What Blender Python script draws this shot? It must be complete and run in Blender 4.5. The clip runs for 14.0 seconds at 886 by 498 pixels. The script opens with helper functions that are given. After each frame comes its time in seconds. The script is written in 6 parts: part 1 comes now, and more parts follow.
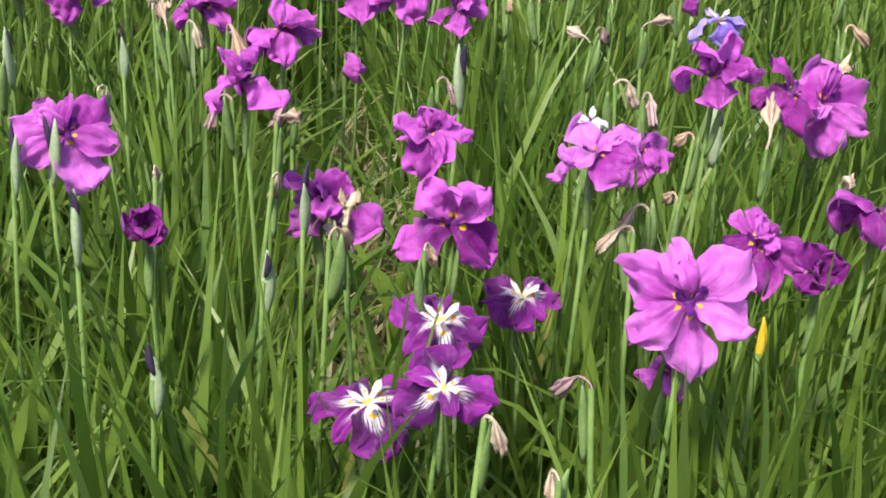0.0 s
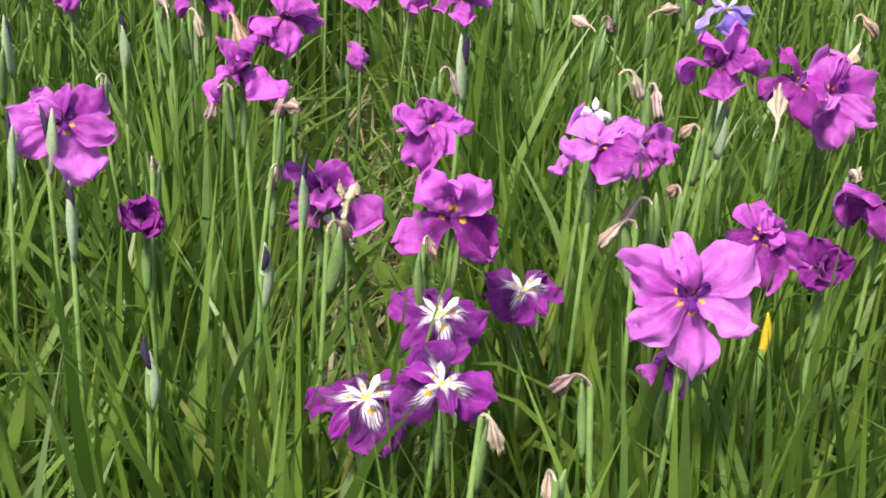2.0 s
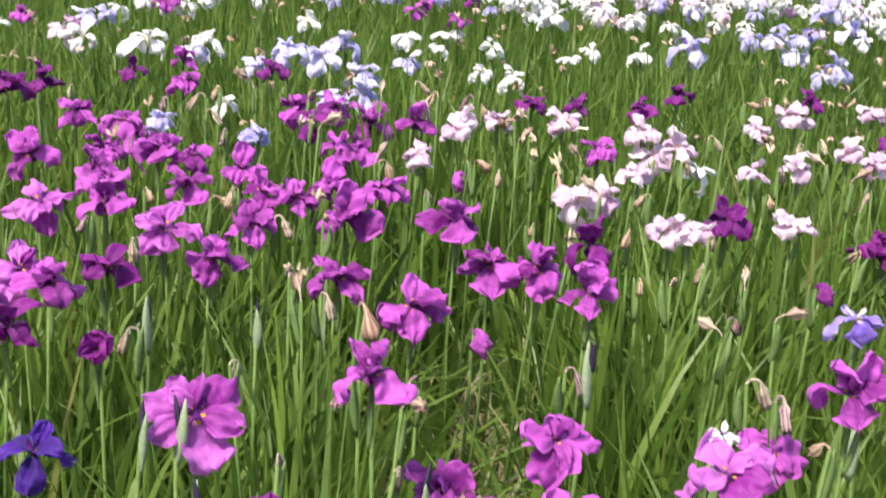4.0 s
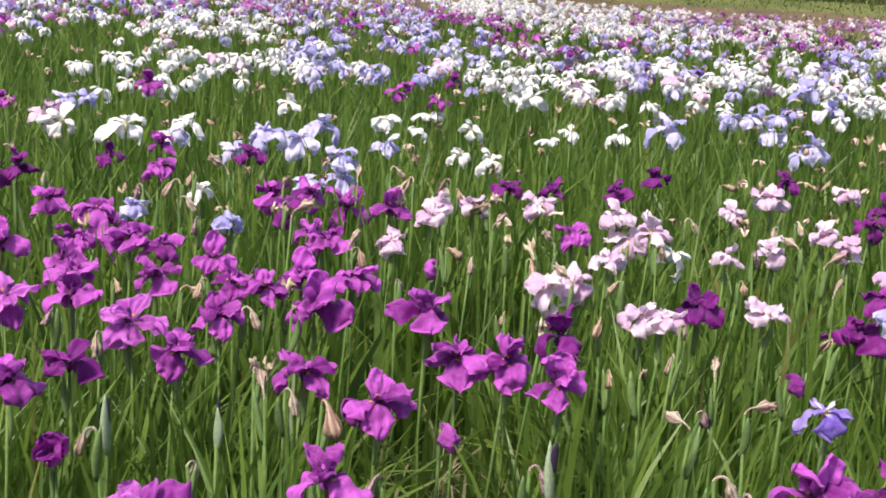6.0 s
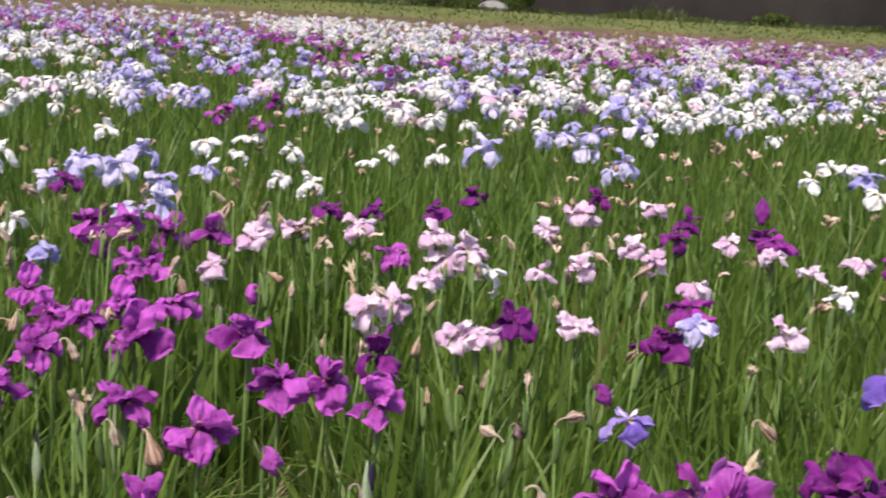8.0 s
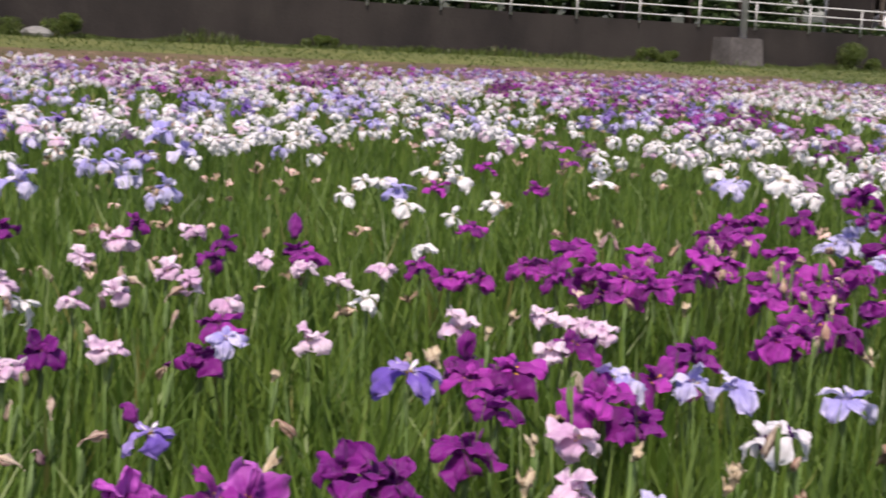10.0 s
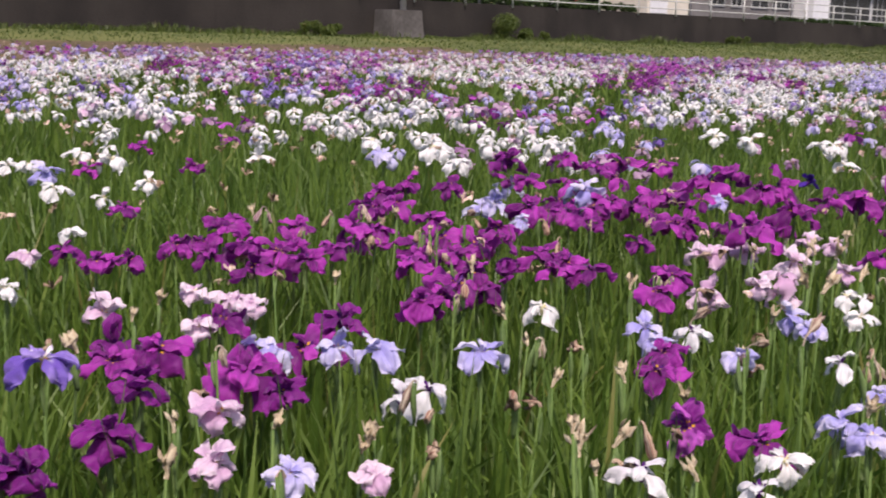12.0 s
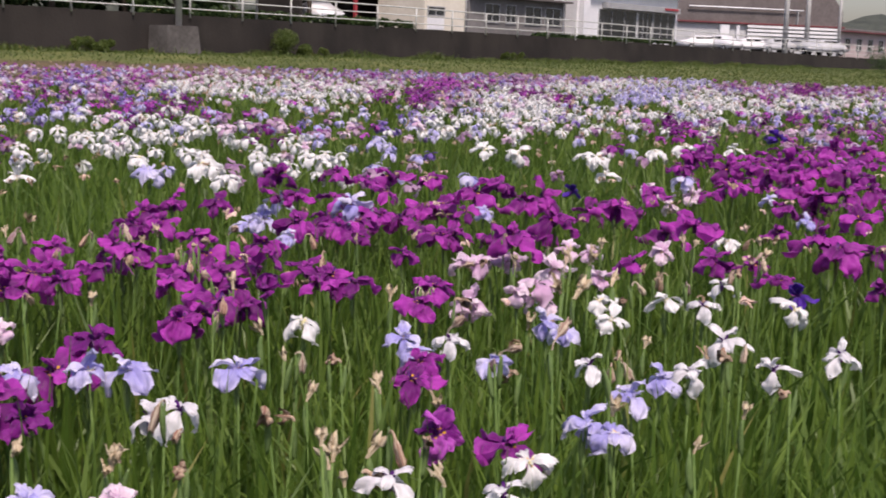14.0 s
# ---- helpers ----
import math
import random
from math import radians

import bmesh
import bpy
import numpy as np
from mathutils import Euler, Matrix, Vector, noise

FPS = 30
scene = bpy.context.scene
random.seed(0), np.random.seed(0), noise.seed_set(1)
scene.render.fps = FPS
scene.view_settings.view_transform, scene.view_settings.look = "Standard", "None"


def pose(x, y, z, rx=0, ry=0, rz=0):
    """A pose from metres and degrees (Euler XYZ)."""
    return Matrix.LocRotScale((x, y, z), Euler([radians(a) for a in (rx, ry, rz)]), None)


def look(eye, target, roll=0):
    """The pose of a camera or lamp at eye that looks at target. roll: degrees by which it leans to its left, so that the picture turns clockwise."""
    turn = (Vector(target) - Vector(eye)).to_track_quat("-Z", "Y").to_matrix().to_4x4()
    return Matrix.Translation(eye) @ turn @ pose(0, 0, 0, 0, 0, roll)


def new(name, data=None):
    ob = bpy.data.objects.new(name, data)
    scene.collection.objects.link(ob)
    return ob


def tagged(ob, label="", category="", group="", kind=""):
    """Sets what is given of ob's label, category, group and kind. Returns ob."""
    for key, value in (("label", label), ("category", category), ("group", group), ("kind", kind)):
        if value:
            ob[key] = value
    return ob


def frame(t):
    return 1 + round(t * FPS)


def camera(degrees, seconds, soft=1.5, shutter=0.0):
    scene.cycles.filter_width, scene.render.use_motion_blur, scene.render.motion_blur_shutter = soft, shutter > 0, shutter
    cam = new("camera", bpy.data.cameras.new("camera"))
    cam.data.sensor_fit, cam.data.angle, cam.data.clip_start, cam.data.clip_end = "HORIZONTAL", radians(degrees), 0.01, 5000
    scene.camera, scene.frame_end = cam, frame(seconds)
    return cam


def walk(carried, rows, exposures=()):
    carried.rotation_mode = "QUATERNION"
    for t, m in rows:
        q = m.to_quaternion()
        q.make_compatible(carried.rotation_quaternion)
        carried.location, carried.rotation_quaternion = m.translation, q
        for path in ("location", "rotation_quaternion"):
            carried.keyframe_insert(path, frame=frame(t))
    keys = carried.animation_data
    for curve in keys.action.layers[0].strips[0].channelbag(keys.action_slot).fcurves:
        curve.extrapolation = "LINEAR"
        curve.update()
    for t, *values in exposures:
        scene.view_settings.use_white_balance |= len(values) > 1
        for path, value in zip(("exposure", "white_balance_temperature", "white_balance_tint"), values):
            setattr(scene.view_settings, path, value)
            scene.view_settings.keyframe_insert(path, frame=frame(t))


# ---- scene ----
from collections import defaultdict

EXPOSURES = [(0.0, 0.99, 6700, 11), (2.5, 1.02, 6700, 12), (4.2, 0.90, 6750, 14), (6.3, 0.57, 6700, 16), (7.2, 0.49, 6700, 17), (9.3, 0.27, 6750, 23), (12.0, 0.16, 6750, 25), (14.0, 0.06, 6750, 25)]
# <path>
cam = camera(37.96, 14.0, soft=1.75, shutter=0.4)
walk(cam, [
    (0, look((-0.053, 0.143, 1.352), (0.4366, 4.6207, -0.8177), 2.80)),
    (0.5, look((-0.046, 0.148, 1.353), (0.4698, 4.6092, -0.8454), 2.84)),
    (1, look((-0.049, 0.156, 1.350), (0.4918, 4.6046, -0.8685), 3.20)),
    (1.5, look((-0.046, 0.160, 1.350), (0.4386, 4.6101, -0.8777), 3.08)),
    (2, look((-0.041, 0.161, 1.351), (0.4109, 4.6194, -0.8674), 2.82)),
    (2.5, look((-0.041, 0.169, 1.355), (0.3671, 4.6192, -0.8871), 2.66)),
    (3, look((-0.049, 0.175, 1.378), (0.2191, 4.7614, -0.5953), 3.21)),
    (3.5, look((-0.055, 0.181, 1.399), (0.0413, 4.8889, -0.2836), 3.50)),
    (4, look((-0.062, 0.182, 1.420), (-0.0690, 4.9924, 0.0568), 3.66)),
    (4.2, look((-0.064, 0.184, 1.425), (-0.1118, 5.0137, 0.1329), 3.60)),
    (6.3, look((-0.024, 0.212, 1.448), (0.0351, 5.0987, 0.3934), 3.28)),
    (6.5, look((-0.055, 0.216, 1.440), (0.1118, 5.1045, 0.4039), 3.68)),
    (7, look((-0.020, 0.196, 1.452), (0.2022, 5.0822, 0.4169), 3.58)),
    (7.2, look((-0.020, 0.188, 1.459), (0.2670, 5.0730, 0.4317), 3.60)),
    (9.3, look((0.034, 0.070, 1.479), (1.6722, 4.7174, 0.6331), 2.49)),
    (9.5, look((0.042, 0.058, 1.481), (1.8619, 4.6425, 0.6623), 2.34)),
    (10, look((0.057, 0.022, 1.483), (2.3035, 4.4162, 0.6794), 2.74)),
    (10.5, look((0.075, 0.003, 1.484), (2.6100, 4.2357, 0.6728), 2.57)),
    (11, look((0.091, -0.009, 1.483), (2.7982, 4.1144, 0.6654), 1.80)),
    (11.5, look((0.102, -0.032, 1.486), (3.1252, 3.8656, 0.6656), 1.67)),
    (12, look((0.108, -0.048, 1.485), (3.3761, 3.6399, 0.6335), 1.84)),
    (12.5, look((0.121, -0.058, 1.485), (3.5262, 3.5159, 0.6911), 1.16)),
    (13, look((0.139, -0.072, 1.484), (3.7164, 3.3330, 0.7041), 0.68)),
    (13.5, look((0.152, -0.085, 1.482), (3.8680, 3.1721, 0.7161), 1.15)),
    (14, look((0.155, -0.099, 1.482), (4.0026, 3.0011, 0.7172), 1.85)),
], EXPOSURES)
# </path>

# ---- world and light: a bright, thinly clouded afternoon ----
world = bpy.data.worlds.new("sky")
scene.world = world
world.use_nodes = True
wn = world.node_tree.nodes
sky = wn.new("ShaderNodeTexSky")
sky.sky_type = "NISHITA"
sky.sun_disc = False
sky.sun_elevation = radians(58)
sky.sun_rotation = radians(215)
sky.air_density = 1.0
sky.dust_density = 2.0
sky.ozone_density = 1.0
wn["Background"].inputs["Strength"].default_value = 0.12
world.node_tree.links.new(sky.outputs[0], wn["Background"].inputs["Color"])
sun = new("sun", bpy.data.lights.new("sun", "SUN"))
sun.data.energy = 4.0
sun.data.angle = radians(9)
sun.data.color = (1.0, 0.95, 0.86)
sun.matrix_world = look((-20, -28, 55), (0, 0, 0))

# ---- materials ----


class Nodes:
    """Short-hand for building one material's node tree."""

    def __init__(self, name):
        self.mat = bpy.data.materials.new(name)
        self.mat.use_nodes = True
        self.tree = self.mat.node_tree
        self.bsdf = self.tree.nodes["Principled BSDF"]
        self.out = self.tree.nodes["Material Output"]

    def add(self, kind, **values):
        n = self.tree.nodes.new(kind)
        for k, v in values.items():
            n.inputs[k].default_value = v
        return n

    def link(self, a, b):
        self.tree.links.new(a, b)

    def math(self, op, a, b=0.0, c=0.0):
        n = self.tree.nodes.new("ShaderNodeMath")
        n.operation = op
        for i, v in enumerate((a, b, c)):
            if isinstance(v, (int, float)):
                n.inputs[i].default_value = v
            else:
                self.link(v, n.inputs[i])
        return n.outputs[0]

    def mix(self, f, a, b):
        n = self.tree.nodes.new("ShaderNodeMix")
        n.data_type = "RGBA"
        for i, v in ((0, f), (6, a), (7, b)):
            if isinstance(v, (int, float)):
                n.inputs[i].default_value = v
            elif isinstance(v, tuple):
                n.inputs[i].default_value = (*v, 1)
            else:
                self.link(v, n.inputs[i])
        return n.outputs[2]

    def smooth(self, x, lo, hi, a=0.0, b=1.0):
        n = self.tree.nodes.new("ShaderNodeMapRange")
        n.interpolation_type = "SMOOTHSTEP"
        self.link(x, n.inputs[0])
        for i, v in enumerate((lo, hi, a, b)):
            n.inputs[1 + i].default_value = v
        return n.outputs[0]

    def noise(self, scale, detail=4.0, vector=None):
        n = self.add("ShaderNodeTexNoise", Scale=scale, Detail=detail)
        if vector is None:
            vector = self.add("ShaderNodeTexCoord").outputs["Object"]
        self.link(vector, n.inputs["Vector"])
        return n.outputs["Fac"]

    def bump(self, height, strength=0.3, distance=0.01):
        n = self.add("ShaderNodeBump", Strength=strength, Distance=distance)
        self.link(height, n.inputs["Height"])
        self.link(n.outputs[0], self.bsdf.inputs["Normal"])

    def thin(self, colour, amount):
        """Lets light through, as a leaf or a petal does."""
        tr = self.add("ShaderNodeBsdfTranslucent")
        self.link(colour, tr.inputs["Color"])
        m = self.add("ShaderNodeMixShader", Fac=amount)
        self.link(self.bsdf.outputs[0], m.inputs[1])
        self.link(tr.outputs[0], m.inputs[2])
        self.link(m.outputs[0], self.out.inputs["Surface"])

    def done(self, colour, rough=0.6, spec=0.4):
        if isinstance(colour, tuple):
            self.bsdf.inputs["Base Color"].default_value = (*colour, 1)
        else:
            self.link(colour, self.bsdf.inputs["Base Color"])
        self.bsdf.inputs["Roughness"].default_value = rough
        self.bsdf.inputs["Specular IOR Level"].default_value = spec
        return self.mat


def petal_material(name, deep, light, flare=0.0, flare_colour=(0.85, 0.82, 0.9), yellow=0.16, island=False, through_light=0.36):
    """A veined petal: u runs from the claw to the tip, v across."""
    n = Nodes(name)
    uv = n.add("ShaderNodeSeparateXYZ")
    n.link(n.add("ShaderNodeTexCoord").outputs["UV"], uv.inputs[0])
    u, v = uv.outputs[0], uv.outputs[1]
    side = n.math("ABSOLUTE", n.math("SUBTRACT", v, 0.5))
    if island:
        rnd = n.add("ShaderNodeNewGeometry").outputs["Random Per Island"]
    else:
        rnd = n.add("ShaderNodeObjectInfo").outputs["Random"]
    blotch = n.noise(11.0, 2.0)
    fan = n.math("MULTIPLY", n.math("SUBTRACT", v, 0.5), n.math("ADD", 22.0, n.math("MULTIPLY", u, 16.0)))
    fan = n.math("ADD", fan, n.math("MULTIPLY", n.noise(9.0, 1.0), 1.6))
    vein = n.math("SINE", n.math("MULTIPLY", fan, 3.0))
    vein = n.smooth(vein, 0.2, 1.0)
    # random tone per petal, spread widely to stand for highlights and shadows too
    tone = n.math("ADD", n.math("MULTIPLY", rnd, 0.9), n.math("MULTIPLY", blotch, 0.5))
    rim = n.math("ADD", n.smooth(u, 0.25, 1.0), n.math("MULTIPLY", n.smooth(side, 0.2, 0.5), u))
    tone = n.math("ADD", tone, n.math("MULTIPLY", rim, 0.38))
    colour = n.mix(n.smooth(tone, 0.3, 1.55), deep, light)
    colour = n.mix(n.math("MULTIPLY", vein, n.smooth(u, 0.15, 0.8, 0.16, 0.0)), colour, tuple(0.5 * c for c in deep))
    if flare > 0:
        reach = n.math("SUBTRACT", flare, n.math("MULTIPLY", side, flare * 2.4))
        reach = n.math("ADD", reach, n.math("MULTIPLY", vein, -0.26 if yellow > 0.2 else -0.16))
        amount = n.smooth(n.math("SUBTRACT", reach, u), -0.1, 0.14)
        amount = n.math("MULTIPLY", amount, n.smooth(u, 0.15, flare, 1.0, 0.35))
        colour = n.mix(amount, colour, flare_colour)
    if yellow > 0:
        # a dark throat, then a tapering yellow signal
        colour = n.mix(n.smooth(u, 0.08, 0.30, 0.55 if flare == 0 and deep[1] < 0.3 else 0.0, 0.0), colour, tuple(0.4 * c for c in deep))
        spot = n.math("ADD", n.math("ABSOLUTE", n.math("SUBTRACT", u, yellow)), n.math("MULTIPLY", side, 0.38))
        colour = n.mix(n.smooth(spot, 0.04, 0.08, 1.0, 0.0), colour, (0.80, 0.42, 0.02))
    n.bump(n.math("ADD", n.math("MULTIPLY", vein, 0.12), n.noise(14.0, 2.0)), 0.35, 0.006)
    n.bsdf.inputs["Sheen Weight"].default_value = 0.15
    n.thin(colour, through_light)
    return n.done(colour, 0.55, 0.3)


PETAL_TONES = {
    "magenta": ((0.18, 0.004, 0.19), (0.61, 0.12, 0.61), 0.0, 0.18),
    "open": ((0.28, 0.02, 0.29), (0.69, 0.20, 0.70), 0.0, 0.18),
    "purple": ((0.13, 0.002, 0.135), (0.50, 0.048, 0.465), 0.0, 0.16),
    "violet": ((0.06, 0.002, 0.085), (0.26, 0.018, 0.29), 0.66, 0.26),
    "veined": ((0.68, 0.66, 0.70), (0.82, 0.82, 0.83), 0.0, 0.0),
    "plum": ((0.13, 0.004, 0.15), (0.26, 0.015, 0.26), 0.0, 0.08),
    "blue": ((0.17, 0.09, 0.50), (0.48, 0.36, 0.80), 0.36, 0.10),
    "lavender": ((0.38, 0.35, 0.74), (0.75, 0.72, 0.89), 0.20, 0.12),
    "white": ((0.74, 0.74, 0.73), (0.86, 0.86, 0.86), 0.0, 0.15),
    "pink": ((0.66, 0.41, 0.62), (0.89, 0.76, 0.84), 0.20, 0.10),
    "indigo": ((0.032, 0.004, 0.15), (0.09, 0.018, 0.36), 0.12, 0.10),
    "rose": ((0.28, 0.12, 0.29), (0.60, 0.42, 0.56), 0.0, 0.0),
    "violetblue": ((0.17, 0.08, 0.40), (0.42, 0.30, 0.68), 0.0, 0.0),
}
PALE = {"white": 0.28, "veined": 0.28, "pink": 0.36, "lavender": 0.34}
PETAL = {k: petal_material(k + "_petal", a, b, fl, yellow=ye, through_light=PALE.get(k, 0.36)) for k, (a, b, fl, ye) in PETAL_TONES.items()}
FARPETAL = {k: petal_material(k + "_petal_far", a, b, fl, yellow=ye, island=True, through_light=PALE.get(k, 0.36)) for k, (a, b, fl, ye) in PETAL_TONES.items()}


def crest_material(name, colour, tip, throat=None):
    n = Nodes(name)
    uv = n.add("ShaderNodeSeparateXYZ")
    n.link(n.add("ShaderNodeTexCoord").outputs["UV"], uv.inputs[0])
    c = n.mix(n.smooth(uv.outputs[0], 0.45, 0.95), colour, tip)
    if throat:
        c = n.mix(n.smooth(uv.outputs[0], 0.12, 0.40), throat, c)
    n.thin(c, 0.3)
    return n.done(c, 0.5, 0.3)


CREST = {
    "magenta": crest_material("purple_crest", (0.13, 0.02, 0.20), (0.06, 0.008, 0.12)),
    "violet": crest_material("white_crest", (0.86, 0.83, 0.80), (0.80, 0.72, 0.86), (0.78, 0.62, 0.16)),
    "white": crest_material("cream_crest", (0.85, 0.80, 0.45), (0.85, 0.85, 0.80)),
    "lavender": crest_material("pale_crest", (0.80, 0.78, 0.70), (0.45, 0.38, 0.75)),
}
for other, like in (("plum", "magenta"), ("blue", "violet"), ("pink", "white"), ("cup", "magenta"), ("indigo", "magenta"), ("purple", "magenta"), ("veined", "magenta"), ("open", "magenta")):
    CREST[other] = CREST[like]


def leaf_material(name, dark, light, island=True, dry=0.0):
    n = Nodes(name)
    if island:
        rnd = n.add("ShaderNodeNewGeometry").outputs["Random Per Island"]
    else:
        rnd = n.add("ShaderNodeObjectInfo").outputs["Random"]
    pos = n.add("ShaderNodeTexCoord").outputs["Object"]
    broad = n.noise(0.9, 3.0, pos)
    fine = n.noise(60.0, 3.0, pos)
    tone = n.math("ADD", n.math("MULTIPLY", rnd, 0.8), n.math("MULTIPLY", broad, 0.5))
    c = n.mix(n.smooth(tone, 0.2, 1.05), dark, light)
    c = n.mix(n.math("MULTIPLY", fine, 0.3), c, tuple(0.6 * v for v in dark))
    # some blades are greyer, one in a while is yellowed
    other = n.math("FRACT", n.math("MULTIPLY", rnd, 7.3))
    c = n.mix(n.smooth(other, 0.66, 0.98, 0.0, 0.32), c, (0.17, 0.26, 0.095))
    c = n.mix(n.smooth(rnd, 0.972, 0.995, 0.0, 0.7), c, (0.30, 0.25, 0.08))
    n.bump(fine, 0.2, 0.002)
    n.thin(c, 0.52)
    return n.done(c, 0.44, 0.45)


LEAF = leaf_material("iris_leaf", (0.078, 0.155, 0.021), (0.200, 0.314, 0.050))
LEAF_OWN = leaf_material("iris_leaf_single", (0.07, 0.135, 0.016), (0.21, 0.31, 0.05), island=False)
GRASS = leaf_material("verge_grass", (0.07, 0.112, 0.022), (0.15, 0.20, 0.045))


def mottled(name, a, b, scale, rough=0.8, bump=0.4, dist=0.01, fine=8.0, spec=0.3):
    n = Nodes(name)
    pos = n.add("ShaderNodeTexCoord").outputs["Object"]
    big = n.noise(scale, 5.0, pos)
    small = n.noise(scale * fine, 6.0, pos)
    t = n.math("ADD", n.math("MULTIPLY", big, 0.65), n.math("MULTIPLY", small, 0.35))
    c = n.mix(n.smooth(t, 0.32, 0.68), a, b)
    n.bump(small, bump, dist)
    return n.done(c, rough, spec)


STEM = mottled("iris_stem", (0.06, 0.12, 0.022), (0.125, 0.20, 0.048), 12.0, 0.7, 0.2, 0.002)
SHEATH = mottled("iris_sheath", (0.20, 0.27, 0.15), (0.32, 0.39, 0.26), 25.0, 0.5, 0.2, 0.002)
SPATHE_GREEN = mottled("iris_spathe", (0.09, 0.155, 0.045), (0.17, 0.25, 0.09), 25.0, 0.5, 0.2, 0.002)
BUDTIP = mottled("iris_bud_tip", (0.018, 0.014, 0.030), (0.05, 0.03, 0.075), 40.0, 0.5, 0.2, 0.002)
WITHER = mottled("withered_petal", (0.15, 0.08, 0.055), (0.50, 0.40, 0.27), 45.0, 0.7, 0.6, 0.004, 3.0)
WITHER_PALE = mottled("withered_pale_petal", (0.46, 0.27, 0.22), (0.76, 0.62, 0.52), 45.0, 0.7, 0.6, 0.004, 3.0)
SOIL = mottled("field_soil", (0.035, 0.030, 0.016), (0.10, 0.085, 0.045), 2.2, 0.95, 0.8, 0.03)
STRAW = leaf_material("dry_straw", (0.22, 0.17, 0.08), (0.48, 0.40, 0.22))
DRYSOIL = mottled("reddish_dry_soil", (0.075, 0.062, 0.030), (0.14, 0.098, 0.055), 0.8, 0.95, 0.8, 0.03)
BANK = mottled("grass_bank", (0.07, 0.092, 0.022), (0.14, 0.15, 0.045), 0.35, 0.95, 0.8, 0.05, 12.0)


def stained_wall():
    """Old dark concrete: broad patches, run-down streaks, a fine grain and pour joints."""
    n = Nodes("dark_retaining_wall")
    pos = n.add("ShaderNodeTexCoord").outputs["Object"]
    long = n.add("ShaderNodeVectorMath")
    long.operation = "MULTIPLY"
    n.link(pos, long.inputs[0])
    long.inputs[1].default_value = (1.0, 1.0, 0.55)
    patch = n.noise(0.22, 4.0, pos)
    streak = n.noise(0.8, 5.0, long.outputs[0])
    grain = n.noise(9.0, 6.0, pos)
    t = n.math("ADD", n.math("MULTIPLY", patch, 0.55), n.math("MULTIPLY", streak, 0.45))
    c = n.mix(n.smooth(t, 0.36, 0.64), (0.018, 0.0155, 0.014), (0.036, 0.031, 0.027))
    c = n.mix(n.smooth(n.math("ADD", n.math("MULTIPLY", streak, 0.7), n.math("MULTIPLY", grain, 0.3)), 0.56, 0.74, 0.0, 0.3), c, (0.050, 0.048, 0.036))
    xyz = n.add("ShaderNodeSeparateXYZ")
    n.link(pos, xyz.inputs[0])
    joint = n.math("PINGPONG", xyz.outputs[0], 4.5)
    c = n.mix(n.smooth(joint, 0.02, 0.07, 0.15, 0.0), c, (0.008, 0.007, 0.007))
    n.bump(grain, 0.5, 0.03)
    return n.done(c, 0.9, 0.3)


WALLSTONE = stained_wall()
CONCRETE = mottled("weathered_concrete", (0.13, 0.13, 0.12), (0.24, 0.24, 0.22), 0.8, 0.9, 0.4, 0.01)
OLDCONCRETE = mottled("old_stained_concrete", (0.065, 0.060, 0.056), (0.13, 0.122, 0.115), 0.9, 0.9, 0.4, 0.01)
POLE = mottled("pole_concrete", (0.42, 0.42, 0.40), (0.56, 0.56, 0.54), 1.5, 0.8, 0.2, 0.005)
RAIL = mottled("galvanised_rail", (0.42, 0.43, 0.41), (0.58, 0.59, 0.56), 3.0, 0.45, 0.1, 0.002)
ROADTOP = mottled("road_asphalt", (0.045, 0.045, 0.045), (0.07, 0.07, 0.07), 1.0, 0.9, 0.3, 0.01)
PLASTER_CREAM = mottled("cream_plaster", (0.62, 0.58, 0.48), (0.74, 0.70, 0.60), 0.7, 0.85, 0.2, 0.01)
PLASTER_GREY = mottled("grey_cladding", (0.13, 0.125, 0.12), (0.22, 0.21, 0.20), 0.5, 0.8, 0.2, 0.01)
PLASTER_WHITE = mottled("white_cladding", (0.70, 0.71, 0.72), (0.82, 0.83, 0.83), 0.6, 0.7, 0.1, 0.01)
PLASTER_DULL = mottled("dull_white_cladding", (0.44, 0.45, 0.46), (0.56, 0.57, 0.57), 0.5, 0.75, 0.2, 0.01)
PLASTER_PINK = mottled("pinkish_plaster", (0.45, 0.36, 0.35), (0.56, 0.47, 0.45), 0.6, 0.85, 0.2, 0.01)
ROOFGREY = mottled("brown_grey_roof", (0.115, 0.10, 0.095), (0.17, 0.15, 0.145), 0.5, 0.75, 0.2, 0.01)
EAVERED = mottled("dull_red_eave", (0.12, 0.035, 0.038), (0.18, 0.055, 0.058), 1.0, 0.6, 0.1, 0.005)
REDTRIM = mottled("red_painted_trim", (0.30, 0.03, 0.04), (0.42, 0.06, 0.07), 2.0, 0.5, 0.1, 0.005)
DARKGLASS = mottled("dark_window_glass", (0.015, 0.018, 0.02), (0.04, 0.045, 0.05), 0.5, 0.12, 0.02, 0.001, 8.0, 0.6)
GREYMETAL = mottled("grey_steel", (0.30, 0.31, 0.31), (0.42, 0.43, 0.43), 2.0, 0.5, 0.1, 0.002)
CARWHITE = mottled("white_car_paint", (0.72, 0.73, 0.74), (0.80, 0.80, 0.80), 1.0, 0.25, 0.02, 0.001, 8.0, 0.6)
CARSILVER = mottled("silver_car_paint", (0.42, 0.43, 0.44), (0.52, 0.53, 0.54), 1.0, 0.25, 0.02, 0.001, 8.0, 0.6)
RUBBER = mottled("tyre_rubber", (0.015, 0.015, 0.015), (0.03, 0.03, 0.03), 5.0, 0.9, 0.2, 0.002)
